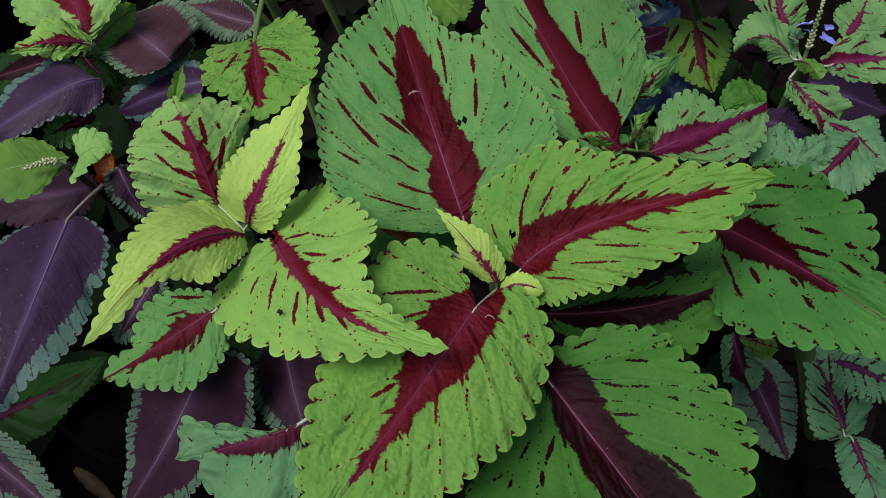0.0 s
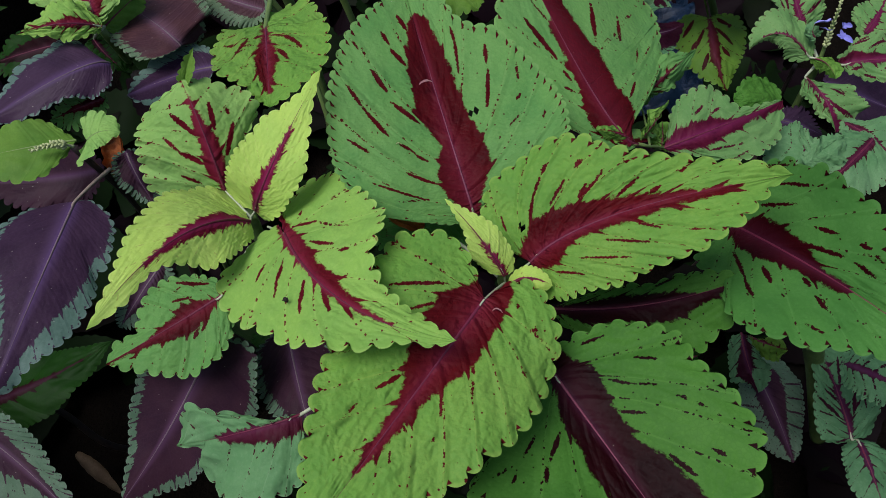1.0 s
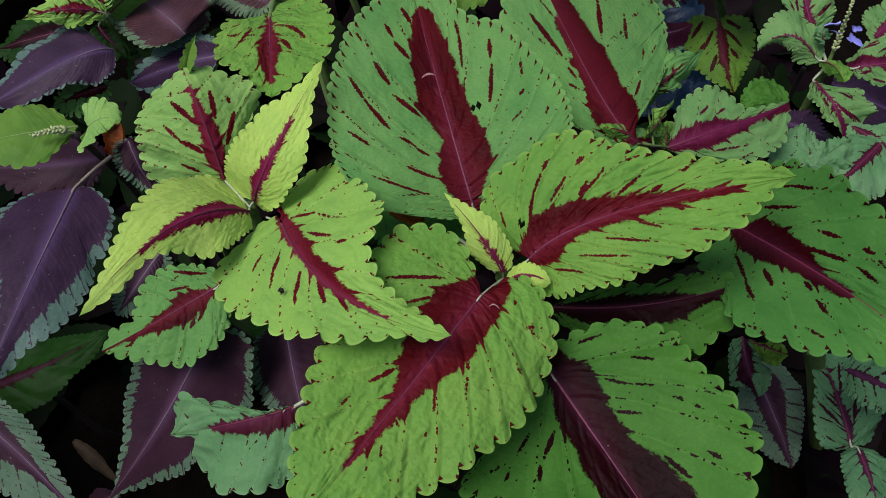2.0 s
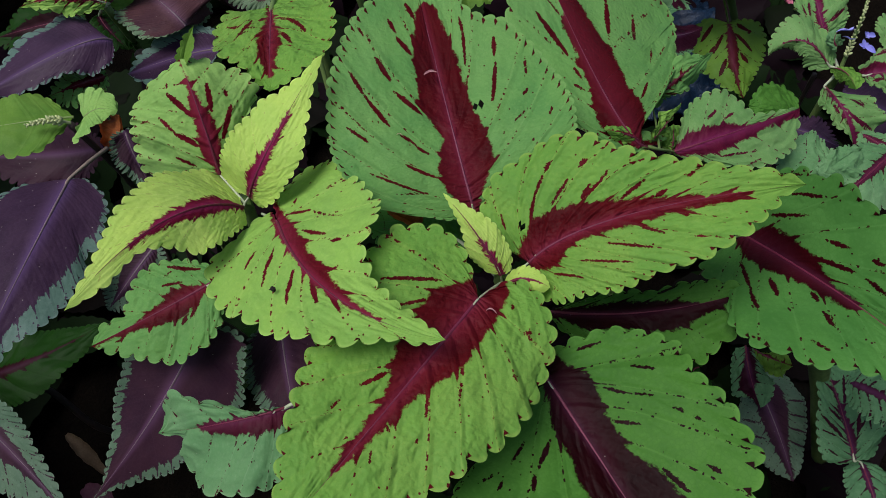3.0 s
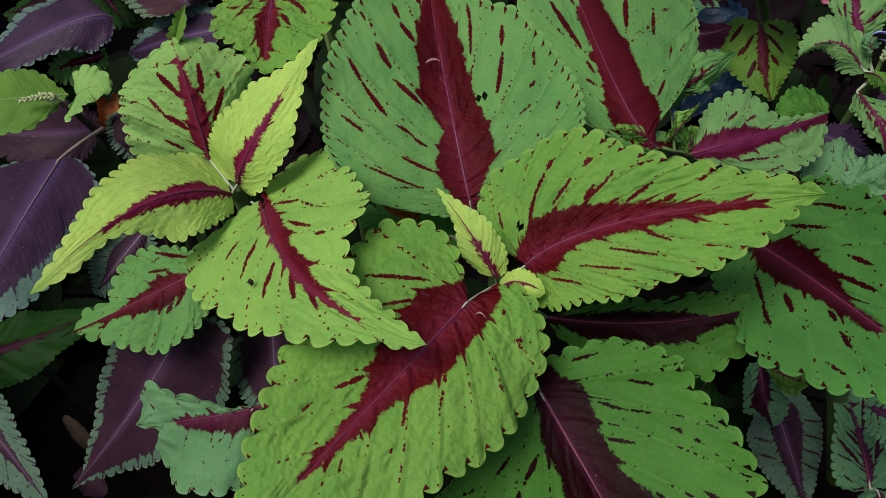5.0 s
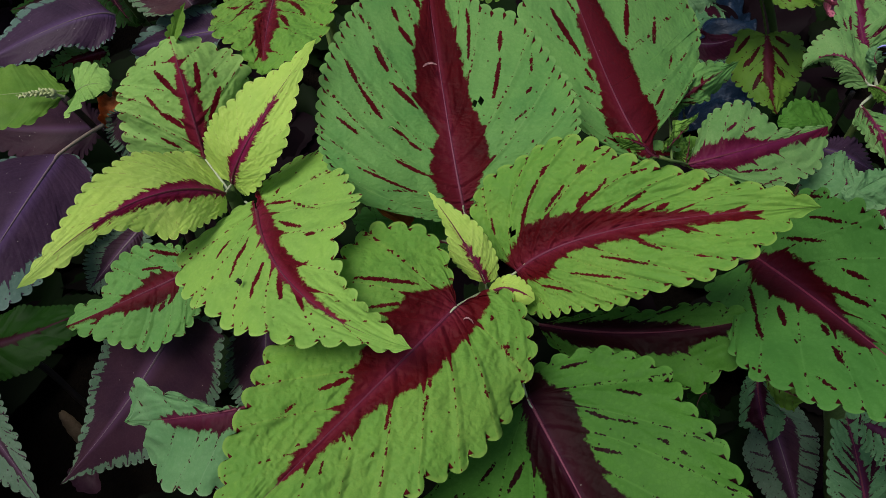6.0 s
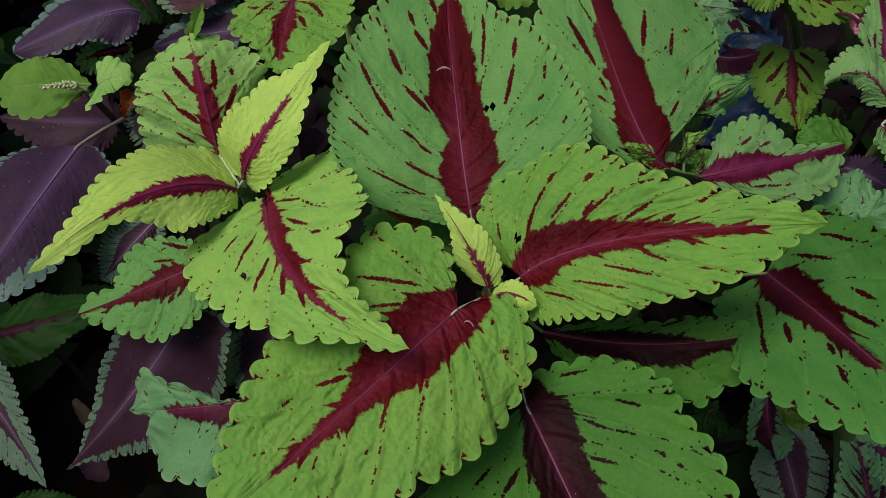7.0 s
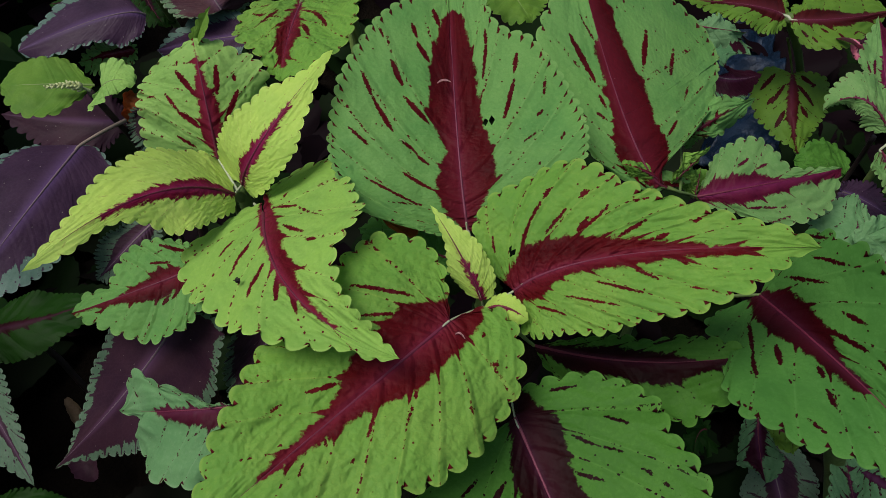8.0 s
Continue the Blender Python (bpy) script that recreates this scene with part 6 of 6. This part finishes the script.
leaf(low, BROWN, (0.2768, 0.2690, 0.1353), (0.2857, 0.2166, 0.1450), (0.2992, 0.1735, 0.1299), (0.3132, 0.2248, 0.1451), (0.2559, 0.2204, 0.1400), heart="rim", streaks=1.2, teeth=(25, 22),  fine=6, rib=RIB_DUSK, veins=14, pucker=0.0006, tooth=0.002, outline=(((-0.02, 0.197), (0.097, 0.299), (0.23, 0.321), (0.38, 0.309), (0.581, 0.248), (0.751, 0.178), (0.907, 0.084)), ((0.115, 0.091), (0.294, 0.223), (0.417, 0.293), (0.548, 0.29), (0.675, 0.252), (0.798, 0.192), (0.909, 0.104))), border=((0.081, 0.081, 0.11, 0.158, 0.169, 0.164, 0.138, 0.093, 0.045, 0.023, 0.02), (0.05, 0.05, 0.05, 0.065, 0.084, 0.092, 0.098, 0.092, 0.075, 0.041, 0.012)), dashes=((0.306, 0.191, 0.337, 0.312, 2.1), (0.424, 0.149, 0.482, 0.278, 2.1), (0.538, 0.104, 0.621, 0.241, 2.1), (0.648, 0.059, 0.754, 0.192, 2.1), (0.466, -0.111, 0.404, -0.253, 2.1), (0.597, -0.117, 0.535, -0.259, 2.1)), seed=64)
leaf(low, TEAL, (0.2445, 0.2599, 0.2050), (0.2467, 0.2363, 0.1999), (0.2571, 0.2167, 0.1850), (0.2643, 0.2309, 0.2000), (0.2355, 0.2391, 0.1900), heart="half", streaks=0.4, teeth=(13, 14), fine=5, tooth=0.0018, outline=(((0.108, 0.148), (0.454, 0.215), (0.672, 0.3), (0.888, 0.238), (0.993, 0.109)), ((0.028, 0.142), (0.214, 0.229), (0.435, 0.284), (0.621, 0.311), (0.798, 0.332), (0.84, 0.145), (0.928, 0.057))), border=((0.079, 0.079, 0.079, 0.097, 0.109, 0.115, 0.097, 0.076, 0.029, -0.1, -0.1), (0.012, 0.012, 0.012, 0.032, 0.057, 0.084, 0.112, 0.188, 0.223, 0.082, 0.082)), dashes=((0.107, -0.174, 0.222, -0.169, 0.8),), seed=65)
leaf(low, OLIVE, (0.2469, 0.2519, 0.2150), (0.2543, 0.2407, 0.2249), (0.2731, 0.2405, 0.2150), (0.2589, 0.2472, 0.2250), (0.2582, 0.2319, 0.2150), heart="line", streaks=0.5, teeth=(10, 11), fine=5, tooth=0.0014, outline=(((0.2, 0.1), (0.597, 0.172), (0.955, 0.174)), ((0.269, 0.156), (0.592, 0.272), (0.885, 0.259))), border=((0.0, 0.0, 0.0, 0.012, 0.038, 0.058, 0.045, 0.032, 0.032, 0.032, 0.032), (0.02, 0.02, 0.02, 0.02, 0.022, 0.023, 0.017, -0.1, -0.1, -0.1, -0.1)), dashes=((0.193, 0.051, 0.504, 0.013, 1.9),), seed=66)
leaf(low, TEAL, (0.2735, 0.1966, 0.2900), (0.2957, 0.1861, 0.2900), (0.3290, 0.1716, 0.2800), (0.3063, 0.2009, 0.2900), (0.2915, 0.1757, 0.2800), heart="slim", streaks=2.0, rib=None, teeth=16, fine=5, seed=67)
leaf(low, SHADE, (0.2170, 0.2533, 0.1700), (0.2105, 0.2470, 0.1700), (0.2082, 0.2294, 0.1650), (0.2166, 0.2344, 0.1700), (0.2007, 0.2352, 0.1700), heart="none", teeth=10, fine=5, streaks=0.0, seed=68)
stem_between(low, (0.3632, 0.2188, 0.0600), (0.2831, 0.2376, 0.2400), 0.0075, STEM_GREEN, 0.001)
# ---- low leaves and litter in the gaps ----
under = plant("coleus_plant", (-0.3, 0.2, 0.0), "low coleus with dark ribs, its green leaves darkened for shade", "coleus")
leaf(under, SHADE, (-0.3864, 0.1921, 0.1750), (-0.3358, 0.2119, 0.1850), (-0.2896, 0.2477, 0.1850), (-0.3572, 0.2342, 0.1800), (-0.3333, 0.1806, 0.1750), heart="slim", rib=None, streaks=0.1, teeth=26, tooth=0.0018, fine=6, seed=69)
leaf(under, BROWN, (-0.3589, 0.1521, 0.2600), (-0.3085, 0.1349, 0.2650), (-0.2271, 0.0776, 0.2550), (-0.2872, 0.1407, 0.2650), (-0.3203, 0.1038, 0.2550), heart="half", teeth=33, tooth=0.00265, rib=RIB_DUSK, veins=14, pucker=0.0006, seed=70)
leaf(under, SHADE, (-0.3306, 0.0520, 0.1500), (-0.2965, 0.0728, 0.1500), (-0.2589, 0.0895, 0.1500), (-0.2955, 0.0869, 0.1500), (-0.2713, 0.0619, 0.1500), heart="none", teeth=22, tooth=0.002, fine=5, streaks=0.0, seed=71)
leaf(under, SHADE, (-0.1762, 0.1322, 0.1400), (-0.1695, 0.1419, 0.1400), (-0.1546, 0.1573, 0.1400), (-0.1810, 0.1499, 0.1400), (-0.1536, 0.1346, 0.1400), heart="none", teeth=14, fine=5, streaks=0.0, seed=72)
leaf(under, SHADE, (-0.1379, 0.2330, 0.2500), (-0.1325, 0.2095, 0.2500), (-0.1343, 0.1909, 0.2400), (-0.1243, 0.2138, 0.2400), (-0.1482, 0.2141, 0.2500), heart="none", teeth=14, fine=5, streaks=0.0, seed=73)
stem_between(under, (-0.3, 0.21, -0.01), (-0.3864, 0.1921, 0.1750), 0.003, STEM_DARK)
curled_scrap("withered_leaf", ((-0.3670, 0.1908, 0.0400), (-0.3434, 0.1773, 0.0500), (-0.3175, 0.1564, 0.0300)), 0.008, STRAW, "curled withered tan leaf lying on the soil", "dead leaf", 1.2)
curled_scrap("fallen_leaf", ((-0.3280, 0.1403, 0.0500), (-0.3055, 0.1302, 0.0600), (-0.2947, 0.1230, 0.0500)), 0.012, MAUVE, "fallen dull purple leaf on the soil", "dead leaf", 0.9, 5)
curled_scrap("dry_leaf", ((-0.0364, 0.2437, 0.3880), (-0.0266, 0.2343, 0.3960), (-0.0174, 0.2342, 0.3880)), 0.014, DRY, "dry orange-brown leaf caught between stems", "dead leaf", 1.9, 7)
curled_scrap("dry_leaf", ((-0.2528, 0.3357, 0.3450), (-0.2324, 0.3118, 0.3600), (-0.2401, 0.3058, 0.3450)), 0.014, DRY, "dry orange-brown leaf caught between stems", "dead leaf", 1.9, 9)
pinks = plant("pink_flower", (0.2944, 0.5760, 0.3000), "pink flower with soft petals among the leaves", "flower")
petal_flower(pinks, (0.2949, 0.5761, 0.3000), 0.016, PINK, 0.6, "petal_ring")
petal_flower(pinks, (0.2964, 0.5782, 0.3050), 0.014, PINK, 2.4, "petal_ring")
stem_between(pinks, (0.4970, 0.9499, 0.0000), (0.2961, 0.5788, 0.2980), 0.0015)
# ---- specks and scraps lying on the blades ----
curled_scrap("petal_scrap", ((-0.0206, 0.2972, 0.4460), (-0.0175, 0.2987, 0.4490), (-0.0133, 0.2994, 0.4465)), 0.0011, SCRAP, "tiny curled pinkish petal scrap lying on a leaf", "leaf scrap", 1.4, 2)
curled_scrap("petal_scrap", ((-0.0328, 0.2582, 0.4370), (-0.0312, 0.2590, 0.4410), (-0.0285, 0.2582, 0.4380)), 0.0005, CREAM, "tiny pale curled thread lying on a leaf", "leaf scrap", 1.4, 4)
curled_scrap("petal_scrap", ((0.0210, 0.1569, 0.4345), (0.0230, 0.1577, 0.4385), (0.0258, 0.1552, 0.4360)), 0.0007, SCRAP, "tiny curled pinkish petal scrap lying on a leaf", "leaf scrap", 1.8, 6)
curled_scrap("dropping", ((-0.0797, 0.1547, 0.4455), (-0.0778, 0.1537, 0.4480), (-0.0769, 0.1535, 0.4455)), 0.0016, STEM_DARK, "small dark dropping on a lime leaf", "speck", 1.2, 8)
crumpled_sheet("blue_sheet", 0.245, 0.335, 0.66, 1.0, SHEET, "crumpled dark blue plastic sheet lying on the soil", "plastic sheet")
